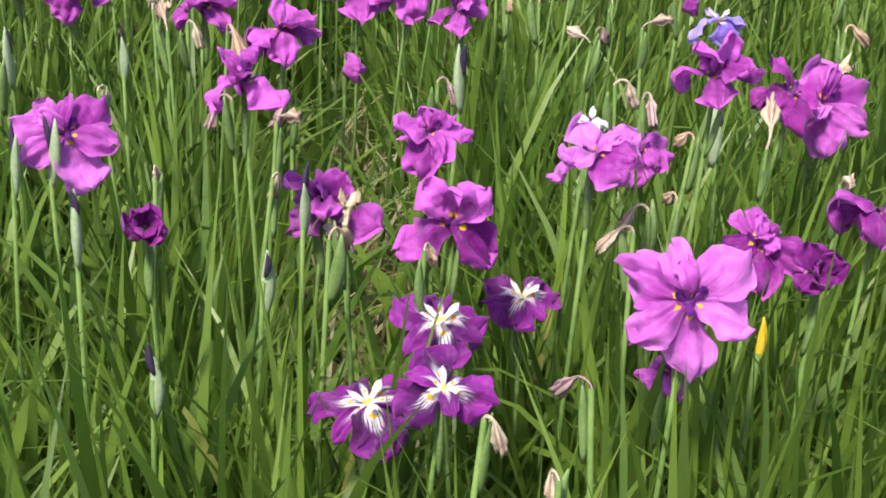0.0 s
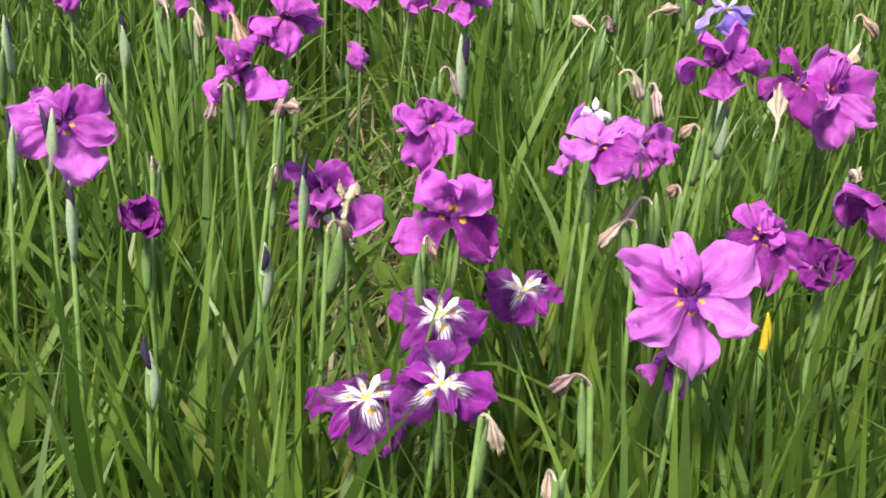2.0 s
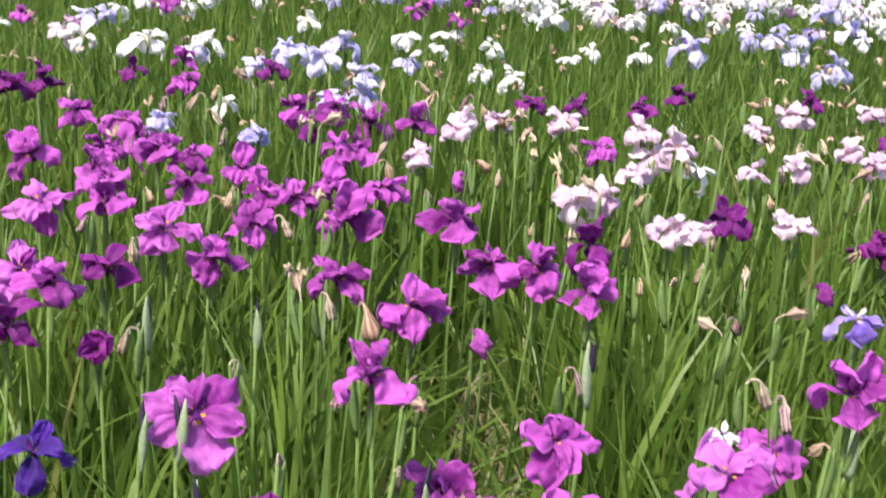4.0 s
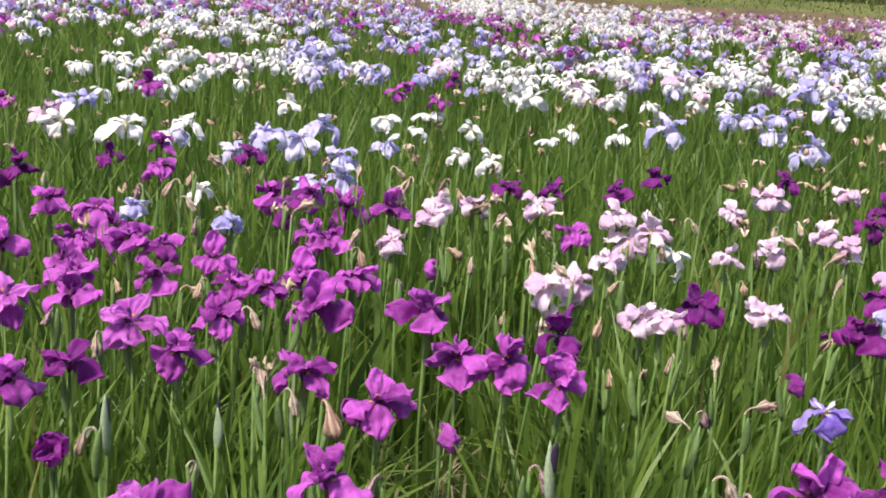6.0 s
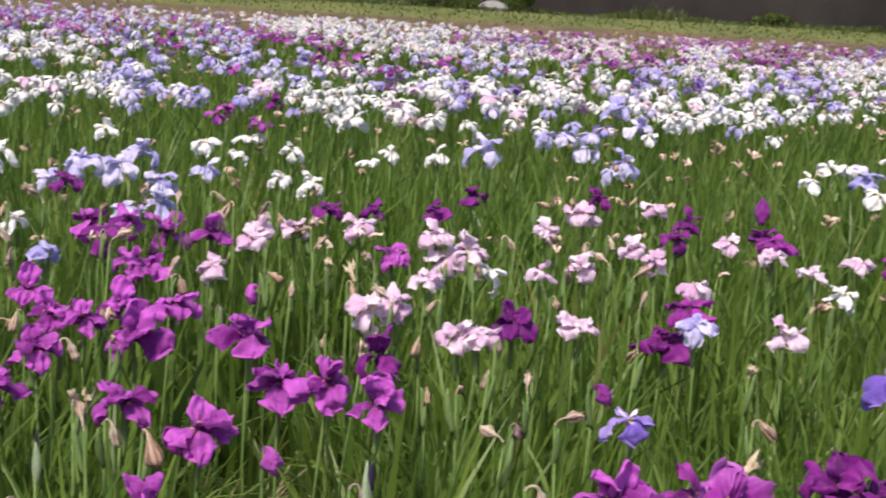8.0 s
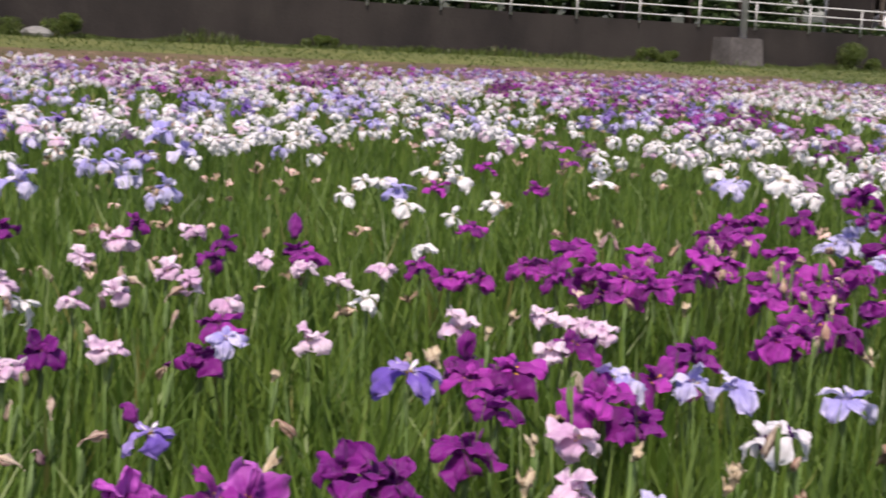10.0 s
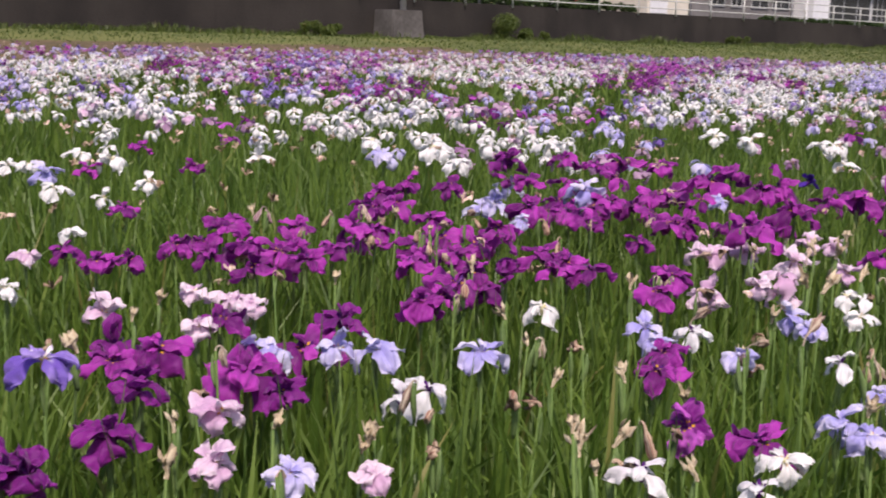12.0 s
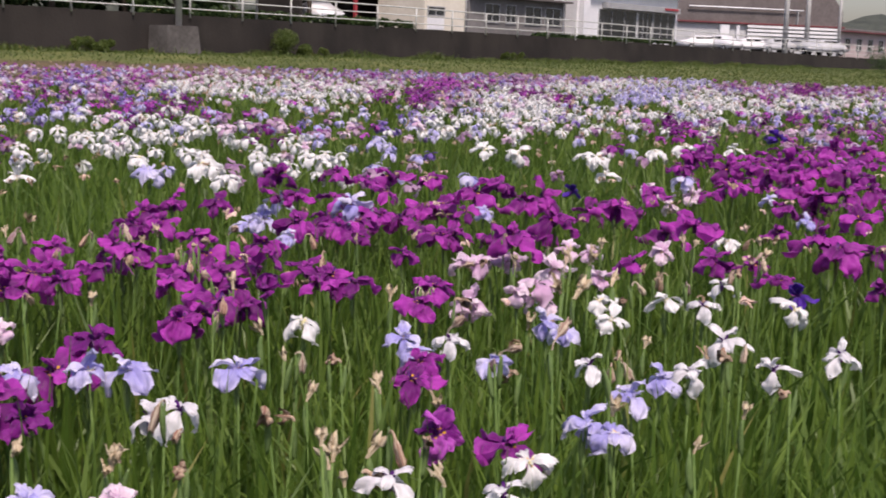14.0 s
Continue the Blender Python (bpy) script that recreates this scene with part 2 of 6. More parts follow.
SHRUBLEAF = leaf_material("shrub_leaf", (0.07, 0.11, 0.02), (0.17, 0.23, 0.05))
DRYLEAF = leaf_material("dry_leaf", (0.24, 0.24, 0.09), (0.56, 0.50, 0.29))
TREELEAF = leaf_material("tree_foliage", (0.018, 0.045, 0.012), (0.065, 0.12, 0.03))
BARK = mottled("tree_bark", (0.05, 0.04, 0.03), (0.11, 0.09, 0.07), 5.0, 0.95, 0.8, 0.02)
HILL = mottled("wooded_hill", (0.035, 0.042, 0.034), (0.075, 0.085, 0.066), 0.06, 0.95, 0.8, 0.5)
INNERDARK = mottled("interior_shade_black", (0.02, 0.017, 0.016), (0.04, 0.035, 0.03), 1.0, 0.9, 0.3, 0.01)

# ---- mesh helpers ----


def mesh_from(name, verts, faces, material, uvs=None, smooth=True):
    """One mesh from plain arrays."""
    me = bpy.data.meshes.new(name)
    me.from_pydata([tuple(v) for v in verts], [], faces)
    if uvs is not None:
        layer = me.uv_layers.new(name="uv")
        idx = np.empty(len(me.loops), dtype=np.int32)
        me.loops.foreach_get("vertex_index", idx)
        layer.data.foreach_set("uv", np.asarray(uvs, dtype=np.float32)[idx].ravel())
    if smooth:
        me.polygons.foreach_set("use_smooth", np.ones(len(me.polygons), dtype=bool))
    for m in (material if isinstance(material, (list, tuple)) else [material]):
        me.materials.append(m)
    me.update()
    return me


def part(name, bm, material, parent, label=""):
    """Links a bmesh (or a ready mesh) as one part under a thing."""
    if isinstance(bm, bmesh.types.BMesh):
        me = bpy.data.meshes.new(name)
        bm.to_mesh(me)
        bm.free()
        me.materials.append(material)
    else:
        me = bm
    ob = new(name, me)
    ob.parent = parent
    if label:
        tagged(ob, label)
    return ob


def box(bm, x0, x1, y0, y1, z0, z1, bevel=0.0):
    r = bmesh.ops.create_cube(bm, size=1.0)
    m = Matrix.LocRotScale(((x0 + x1) / 2, (y0 + y1) / 2, (z0 + z1) / 2), None, (abs(x1 - x0), abs(y1 - y0), abs(z1 - z0)))
    bmesh.ops.transform(bm, matrix=m, verts=r["verts"])
    if bevel:
        es = list({e for v in r["verts"] for e in v.link_edges})
        bmesh.ops.bevel(bm, geom=es, offset=bevel, segments=2, affect="EDGES", profile=0.5)
    return bm


def box_mesh(x0, x1, y0, y1, z0, z1, bevel=0.0):
    return box(bmesh.new(), x0, x1, y0, y1, z0, z1, bevel)


def tube(points, radii, sides=6):
    """Vertices and faces of a tapered tube along points."""
    pts = [Vector(p) for p in points]
    verts, faces = [], []
    for i, p in enumerate(pts):
        d = (pts[min(i + 1, len(pts) - 1)] - pts[max(i - 1, 0)]).normalized()
        a = d.orthogonal().normalized()
        b = d.cross(a)
        for k in range(sides):
            w = 2 * math.pi * k / sides
            verts.append(p + (a * math.cos(w) + b * math.sin(w)) * radii[i])
    for i in range(len(pts) - 1):
        for k in range(sides):
            k2 = (k + 1) % sides
            faces.append((i * sides + k, i * sides + k2, (i + 1) * sides + k2, (i + 1) * sides + k))
    faces.append(tuple(range(sides))[::-1])
    faces.append(tuple((len(pts) - 1) * sides + k for k in range(sides)))
    return verts, faces


def tube_bm(points, radii, sides=8):
    v, f = tube(points, radii, sides)
    bm = bmesh.new()
    vs = [bm.verts.new(p) for p in v]
    for q in f:
        bm.faces.new([vs[i] for i in q])
    for q in bm.faces:
        q.smooth = len(q.verts) == 4
    return bm


def empty(name, x, y, z):
    ob = new(name)
    ob.empty_display_size = 0.05
    ob.location = (x, y, z)
    return ob


# ---- ground: field, bank and the land behind, one sheet ----
FAR_EDGE = 27.5
WALL_Y = 44.0


def wall_top(x):
    return 2.80 - 0.0056 * x


def edge_top(x):
    """Top of the wall itself, which drops a little faster past the shed."""
    return wall_top(x) - 0.005 * max(min(x, 130) - 66, 0)


def field_edge(x):
    """Where the planted field ends: straight along the wall, then slanting nearer."""
    if x < 26:
        return FAR_EDGE
    return max(FAR_EDGE - 0.62 * (x - 26), 12.0)


def ground_z(x, y):
    """Flat field; a grass bank rises to the wall's foot; on the right the bank lies nearer."""
    edge = field_edge(x)
    k = min(max((y - edge) / (WALL_Y - 1.5 - edge), 0.0), 1.0)
    return 0.95 * k * k * (3 - 2 * k) if x < 38 or y > field_edge(x) else 0.0


def build_ground():
    xs = np.concatenate([np.linspace(-900, -60, 8), np.linspace(-40, 120, 81), np.linspace(140, 900, 8)])
    ys = np.concatenate([np.linspace(-600, -30, 6), np.linspace(-10, 43.8, 60)])
    verts = [(x, y, ground_z(x, y)) for y in ys for x in xs]
    w = len(xs)
    faces = [(j * w + i, j * w + i + 1, (j + 1) * w + i + 1, (j + 1) * w + i) for j in range(len(ys) - 1) for i in range(w - 1)]
    me = mesh_from("ground", verts, faces, [SOIL, BANK, DRYSOIL])
    for p in me.polygons:
        c = p.center
        p.material_index = 1 if c.z > (0.68 if c.x < 32 else 0.30) else (2 if c.z > 0.005 else 0)
    tagged(new("ground", me), "dark damp soil of the iris field rising to a grass bank", "ground", kind="structure")


build_ground()

# ---- iris flowers ----


def petal_mesh(name, length, width, a0, a1, cup, ruffle, seed, material, nu=12, nv=12, widest=0.62, claw=0.16, notch=0.0, fold=0.0, pleat=0.0):
    """A petal that leaves the centre along +x at a0 degrees and bends by a1 degrees towards its tip."""
    r = random.Random(seed)
    ph = [r.uniform(0, 6.28) for _ in range(6)]
    skew = r.uniform(-0.35, 0.35)
    waves = r.uniform(5.5, 10.0)
    curl = r.uniform(-0.25, 0.9)
    verts, uvs = [], []
    x = z = 0.0
    step = length / nu
    for i in range(nu + 1):
        u = i / nu
        ang = radians(a0 + a1 * u ** 1.15)
        if i:
            x += step * math.cos(ang)
            z += step * math.sin(ang)
        if u < widest:
            k = u / widest
            w = claw + (1 - claw) * (k * k * (3 - 2 * k))
        else:
            k = (u - widest) / (1 - widest)
            w = math.sqrt(max(1 - k ** 2.6, 0.0)) * 0.94 + 0.06
        w *= width / 2
        for j in range(nv + 1):
            v = -1 + 2 * j / nv
            edge = abs(v) ** 1.5 * u
            wob = ruffle * 1.25 * width * (u * u * math.sin(3.1 * v + ph[0] + 2.2 * u) * 0.7 + edge * (math.sin(9.5 * u + ph[1] + 2.0 * v) + 0.5 * math.sin(17 * u + ph[4])))
            wob += ruffle * width * max(u - 0.7, 0) * 2.2 * math.sin(6.5 * v + ph[5])
            wob += pleat * width * (0.25 + 0.75 * u) * math.sin(waves * v + ph[4] + 1.3 * u) * min(1.0, 3 * u)
            wob -= curl * pleat * 2.0 * width * max(u - 0.6, 0) ** 1.5 * (0.4 + v * v)
            wob += 0.21 * width * min(1.0, 2 * u) * noise.noise(Vector((2.6 * u + 3 * seed, 1.6 * v, 7 * seed)))
            wob += 0.05 * width * min(1.0, 2 * u) * noise.noise(Vector((7.0 * u, 4.5 * v, 11 * seed)))
            lift = cup * w * v * v + fold * w * abs(v) + skew * w * v * u + wob - 0.10 * width * max(1 - 3 * abs(v), 0) * u * (1 - u)
            back = -notch * length * u ** 6 * (1 - abs(v)) + 0.035 * length * u * math.sin(4 * v + ph[2]) + 0.16 * length * u ** 4 * noise.noise(Vector((3.3 * v, 9 * seed, 0.5)))
            verts.append((x + back * math.cos(ang) - lift * math.sin(ang), w * v * (1 + 0.3 * u * noise.noise(Vector((4.2 * u, 1.5 if v > 0 else -1.5, 5 * seed))) + 0.09 * math.sin(6 * u + ph[3]) + 0.06 * math.sin(15 * u + ph[5] + 3 * v)), z + back * math.sin(ang) + lift * math.cos(ang)))
            uvs.append((u, j / nv))
    q = nv + 1
    faces = [(i * q + j, (i + 1) * q + j, (i + 1) * q + j + 1, i * q + j + 1) for i in range(nu) for j in range(nv)]
    return mesh_from(name, verts, faces, material, uvs)


# per variety: outer petals and inner petals as (number, length, width, a0, a1, cup, ruffle), all for a flower of diameter 1
FORMS = {
    "magenta": ((3, 0.68, 0.60, 24, -118, -0.34, 0.085), (3, 0.58, 0.46, 48, -102, -0.15, 0.10)),
    "open": ((3, 0.61, 0.45, 18, -58, -0.36, 0.10), (3, 0.56, 0.36, 34, -64, -0.34, 0.12)),
    "violet": ((3, 0.62, 0.56, 22, -92, -0.30, 0.07), (3, 0.54, 0.26, 40, -96, -0.25, 0.08)),
    "purple": ((3, 0.70, 0.54, 22, -98, -0.36, 0.14), (3, 0.58, 0.40, 40, -92, -0.2, 0.16)),
    "plum": ((3, 0.66, 0.56, 24, -110, -0.28, 0.09), (3, 0.54, 0.42, 58, -80, 0.0, 0.10)),
    "indigo": ((3, 0.62, 0.54, 24, -104, -0.25, 0.08), (3, 0.50, 0.34, 62, -60, 0.1, 0.08)),
    "blue": ((3, 0.68, 0.56, 26, -150, -0.36, 0.06), (3, 0.48, 0.26, 44, -70, -0.2, 0.06)),
    "lavender": ((3, 0.76, 0.56, 28, -148, -0.40, 0.10), (3, 0.60, 0.40, 46, -122, -0.25, 0.12)),
    "white": ((3, 0.76, 0.48, 26, -138, -0.42, 0.10), (3, 0.56, 0.30, 48, -108, -0.2, 0.12)),
    "veined": ((3, 0.76, 0.44, 26, -138, -0.42, 0.10), (3, 0.52, 0.26, 54, -100, -0.2, 0.12)),
    "pink": ((3, 0.68, 0.64, 28, -134, -0.34, 0.11), (3, 0.58, 0.54, 52, -112, -0.15, 0.13)),
    "cup": ((3, 0.62, 0.56, 62, -34, 0.35, 0.05), (3, 0.54, 0.46, 72, -20, 0.35, 0.05)),
}
PETAL["cup"] = PETAL["plum"]
VARIANTS = 8
# where a petal is widest along its length, and the width of its claw
ROUND = {"magenta": (0.54, 0.34), "open": (0.60, 0.24), "purple": (0.55, 0.30), "plum": (0.55, 0.30), "pink": (0.54, 0.32), "lavender": (0.56, 0.26), "violet": (0.58, 0.24)}
OUTER, INNER, STYLE = {}, {}, {}
for kind, (o, i) in FORMS.items():
    for k in range(VARIANTS):
        j = random.Random(kind + str(k))
        grid = 17 if kind in ("open", "magenta", "violet") else 11
        OUTER[kind, k] = petal_mesh("petal", o[1] * j.uniform(0.90, 1.08), o[2] * j.uniform(0.85, 1.12), o[3] + j.uniform(-12, 12), o[4] + j.uniform(-34, 34), o[5] + j.uniform(-0.15, 0.2), o[6] * j.uniform(0.6, 1.3), j.random(), PETAL[kind], grid, grid, *ROUND.get(kind, (0.62, 0.18)), fold=j.uniform(-0.30, 0.2), pleat=j.uniform(0.05, 0.14))
        INNER[kind, k] = petal_mesh("petal", i[1] * j.uniform(0.88, 1.08), i[2] * j.uniform(0.8, 1.12), i[3] + j.uniform(-16, 16), i[4] + j.uniform(-42, 36), i[5] + j.uniform(-0.15, 0.25), i[6] * j.uniform(0.6, 1.3), j.random(), PETAL[kind], grid, grid, *ROUND.get(kind, (0.62, 0.18)), fold=j.uniform(-0.30, 0.35), pleat=j.uniform(0.05, 0.15))


def style_mesh(kind):
    """The three crested style arms and the throat, as one mesh."""
    pale = kind in ("violet", "white", "lavender", "blue", "veined")
    verts, faces, uvs = [], [], []
    for k in range(3):
        turn = Matrix.Rotation(radians(120 * k), 3, "Z")
        one = petal_mesh("tmp", (0.27 if kind in ("violet", "blue") else 0.21) if pale else 0.20, (0.085 if kind in ("violet", "blue", "veined") else 0.065) if pale else 0.08, 58 if kind in ("violet", "blue") else (74 if kind == "veined" else 40), -34 if pale else 10, -0.5, 0.08, k, CREST["magenta"], 5, 4, 0.7, 0.45, 0.25)
        base = len(verts)
        uvl = one.uv_layers[0].data
        uv_of = {}
        for lp in one.loops:
            uv_of[lp.vertex_index] = tuple(uvl[lp.index].uv)
        for v in one.vertices:
            verts.append(turn @ v.co + Vector((0, 0, 0.015)))
            uvs.append(uv_of[v.index])
        faces += [tuple(base + i for i in p.vertices) for p in one.polygons]
        bpy.data.meshes.remove(one)
    tv, tf = tube([(0, 0, -0.16), (0, 0, -0.06), (0, 0, 0.03)], [0.035, 0.05, 0.055], 8)
    base = len(verts)
    verts += tv
    uvs += [(0.1, 0.5)] * len(tv)
    faces += [tuple(base + i for i in f) for f in tf]
    return mesh_from("flower", verts, faces, CREST[kind], uvs)


for kind in FORMS:
    STYLE[kind] = style_mesh(kind)


def sheath_mesh(name, length, radius, material, tip=False):
    """A pointed green spathe, a little flattened."""
    n = 8
    pts = [(0.003 * math.sin(3 * i / n), 0, length * i / n) for i in range(n + 1)]
    rad = [radius * (0.30 + 0.70 * math.sin(math.pi * min(i / n * 0.92 + 0.04, 1.0)) ** 0.9) * (1 - 0.75 * (i / n) ** 5) for i in range(n + 1)]
    v, f = tube(pts, rad, 7)
    v = [Vector((p.x, p.y * 0.62, p.z)) for p in v]
    me = mesh_from(name, v, f, material)
    return me


SPATHE = [sheath_mesh("spathe", 0.075 + 0.01 * k, 0.0058 + 0.0007 * k, SPATHE_GREEN) for k in range(3)]
BUD_SHEATH = [sheath_mesh("sheath", 0.070 + 0.010 * k, 0.0080 + 0.0008 * k, SHEATH) for k in range(3)]
BUD_POINT = [sheath_mesh("bud_tip", 0.030 + 0.006 * k, 0.0040 + 0.0006 * k, BUDTIP) for k in range(3)]


def leaf_mesh(seed, length, width, lean, bend):
    """A sword leaf with a raised midrib, standing on its base and leaning along +x."""
    r = random.Random(seed)
    n = 8
    verts, faces = [], []
    x = z = 0.0
    twist = r.uniform(-0.5, 0.5)
    for i in range(n + 1):
        u = i / n
        a = radians(90 - lean - bend * u ** 2.2)
        if i:
            x += length / n * math.cos(a)
            z += length / n * math.sin(a)
        w = width / 2 * (0.75 + 0.5 * u if u < 0.5 else 1.0) * (1 - max(u - 0.55, 0) / 0.45) ** 0.8 + 0.0004
        t = twist * u
        c, s = math.cos(t), math.sin(t)
        rib = 0.12 * w
        for k, off in ((-1, 0), (0, rib), (1, 0)):
            verts.append((x + w * k * s - off * math.sin(a), w * k * c, z + off * math.cos(a)))
    for i in range(n):
        for k in range(2):
            faces.append((3 * i + k, 3 * i + k + 1, 3 * i + k + 4, 3 * i + k + 3))
    return mesh_from("leaf", verts, faces, LEAF_OWN)


LEAVES = [leaf_mesh(k, 0.58 + 0.035 * (k % 6), 0.014 + 0.002 * (k % 5), 4 + 3 * (k % 4), 12 + 17 * (k % 5)) for k in range(12)]


def spindle(name, seed, material, bend, profile, pleats, depth, length=1.0, tatter=0.25, n=10, m=15, rough=0.4):
    """A closed, pleated head on a curving axis: petals rolled or shrunk together."""
    r = random.Random(seed)
    verts, faces, uvs = [], [], []
    x = z = 0.0
    ph, tw = r.uniform(0, 6.28), r.uniform(-2.0, 2.0)
    for i in range(n + 1):
        u = i / n
        a = radians(88 - bend * min(u * 2.5, 1.0) ** 1.2)
        if i:
            x += length / n * math.cos(a)
            z += length / n * math.sin(a)
        k = u * (len(profile) - 1)
        lo = min(int(k), len(profile) - 2)
        rad = profile[lo] + (profile[lo + 1] - profile[lo]) * (k - lo)
        for j in range(m):
            w = 2 * math.pi * j / m
            q = rad * (1 + depth * u ** 0.5 * math.sin(pleats * w + ph + tw * u) + 0.18 * math.sin(2 * w + 5 * u + ph) + r.uniform(-rough, rough) + 0.5 * noise.noise(Vector((3.1 * u + seed, 2.2 * math.cos(w), 2.2 * math.sin(w)))))
            ragged = tatter * rad * (math.sin(pleats * w + ph + tw) if i == n else 0.0)
            dx, dy = q * math.cos(w), q * math.sin(w) * 0.75
            verts.append((x + dx * math.sin(a) + ragged * math.cos(a), dy, z - dx * math.cos(a) + ragged * math.sin(a)))
            uvs.append((0.35 + 0.65 * u, j / m))
    for i in range(n):
        for j in range(m):
            j2 = (j + 1) % m
            faces.append((i * m + j, i * m + j2, (i + 1) * m + j2, (i + 1) * m + j))
    faces.append(tuple(n * m + j for j in range(m)))
    return mesh_from(name, verts, faces, material, uvs)


def streaked(name, a, b, c):
    """Withered petal skin with streaks from neck to tip."""
    n = Nodes(name)
    uv = n.add("ShaderNodeSeparateXYZ")
    n.link(n.add("ShaderNodeTexCoord").outputs["UV"], uv.inputs[0])
    rnd = n.add("ShaderNodeObjectInfo").outputs["Random"]
    st = n.math("SINE", n.math("ADD", n.math("MULTIPLY", uv.outputs[1], 34.0), n.math("MULTIPLY", n.noise(40.0, 2.0), 5.0)))
    col = n.mix(n.smooth(st, -0.2, 0.9), a, b)
    col = n.mix(n.math("MULTIPLY", n.smooth(uv.outputs[0], 0.35, 1.0), n.math("ADD", 0.12, n.math("MULTIPLY", rnd, 0.45))), col, c)
    n.bump(n.noise(90.0, 3.0), 0.6, 0.004)
    return n.done(col, 0.75, 0.2)


WITHERS = (
    streaked("withered_cream", (0.66, 0.53, 0.38), (0.30, 0.16, 0.12), (0.26, 0.12, 0.09)),
    streaked("withered_purple", (0.56, 0.43, 0.40), (0.22, 0.09, 0.14), (0.16, 0.06, 0.09)),
    streaked("withered_pale", (0.66, 0.58, 0.44), (0.36, 0.24, 0.20), (0.26, 0.13, 0.10)),
)
SHRIVEL = []


def crumpled_head(seed, material, nu=9, nv=6):
    """Petals shrunk to folded, twisted strips that hang from the neck together."""
    r = random.Random(seed)
    verts, faces, uvs = [], [], []
    lean = r.choice((-10, 25, 60, 95))
    for k in range(r.choice((4, 5, 6))):
        one = petal_mesh("tmp", r.uniform(0.7, 1.25), r.uniform(0.18, 0.36), 84 - lean * 0.3 + r.uniform(-12, 12), -lean - r.uniform(20, 110), -0.3, 0.22, r.random(), material, nu, nv, r.uniform(0.5, 0.8), 0.35, fold=r.choice((-1, 1)) * r.uniform(0.7, 1.6), pleat=0.2)
        turn = Matrix.Rotation(radians(r.gauss(0, 38) + (180 if k == 3 and lean < 30 else 0)), 3, "Z")
        base = len(verts)
        uvl = one.uv_layers[0].data
        uv_of = {lp.vertex_index: tuple(uvl[lp.index].uv) for lp in one.loops}
        for v in one.vertices:
            verts.append(turn @ v.co)
            uvs.append((0.35 + 0.65 * uv_of[v.index][0], uv_of[v.index][1]))
        faces += [tuple(base + i for i in p.vertices) for p in one.polygons]
        bpy.data.meshes.remove(one)
    return mesh_from("withered_petals", verts, faces, material, uvs)


for k in range(12):
    j = random.Random(k + 50)
    # a thin bent neck, a swollen streaked body and a shrunken dark end
    p = [0.05, 0.04, 0.045, 0.08 * j.uniform(0.8, 1.3), 0.18 * j.uniform(0.8, 1.2), 0.22 * j.uniform(0.75, 1.25), 0.19 * j.uniform(0.7, 1.3), 0.10 * j.uniform(0.6, 1.8)]
    SHRIVEL.append(spindle("withered_petals", k, WITHERS[(0, 2, 1, 0, 2)[k % 5]], j.choice((60, 120, 150, 165)), p, (4, 5, 6)[k % 3], 0.42, j.uniform(1.3, 1.9), 0.7, 14, 18, 0.14))
PALEWITHER = streaked("faded_cream", (0.70, 0.60, 0.42), (0.46, 0.33, 0.20), (0.62, 0.52, 0.36))
FADED = []
for k in range(8):
    j = random.Random(k + 80)
    p = [0.10, 0.10, 0.13, 0.20 * j.uniform(0.8, 1.2), 0.30 * j.uniform(0.8, 1.2), 0.34 * j.uniform(0.7, 1.3)]
    FADED.append(spindle("withered_petals", k + 80, WITHERS[0] if k % 4 == 3 else PALEWITHER, (8, 40, 20, 110)[k % 4], p, (3, 4, 5)[k % 3], 0.35, j.uniform(0.8, 1.1), 1.3))
FOLD = spindle("furled_petals", 90, PETAL["magenta"], 165, [0.05, 0.08, 0.20, 0.27, 0.22, 0.12], 4, 0.3, 1.0, 0.5)

LABELS = {
    "magenta": "tall iris with a broad ruffled magenta-purple flower on a green stem",
    "violet": "dark violet iris with white-flared falls and white crests",
    "purple": "rich purple iris with drooping ruffled petals in a dense stand",
    "plum": "deep plum-purple iris flower on a slim green stem",
    "blue": "blue-violet iris with pale veined throat and drooping falls",
    "lavender": "pale lavender iris with soft drooping petals",
    "white": "white iris with drooping falls and a yellow throat",
    "open": "wide-open magenta iris with six spread petals and yellow signals",
    "veined": "white iris with purple crests and drooping falls",
    "faded": "faded iris with a cream shrivelled head on its pod",
    "pink": "pale pink ruffled iris flower among green sword leaves",
    "cup": "half-open dark purple iris flower shaped like a cup",
    "fold": "furled iris flower hanging past its bloom",
    "spent": "withered brown iris flower on a standing green stem",
    "indigo": "deep indigo-blue iris with upright inner petals",
    "bud": "closed iris bud in a pale green sheath with dark tip",
}
IRIS_SPOTS = []


# spots of bare, trodden soil between the plants
BARE = ((-0.03, 3.45, 0.24), (-0.03, 3.1, 0.22), (-0.05, 2.75, 0.24), (-0.03, 2.45, 0.22), (0.0, 2.2, 0.19), (0.0, 2.0, 0.16), (0.0, 1.85, 0.15), (0.0, 1.70, 0.14), (0.0, 1.56, 0.12), (0.46, 1.37, 0.05), (4.55, 1.15, 0.6))


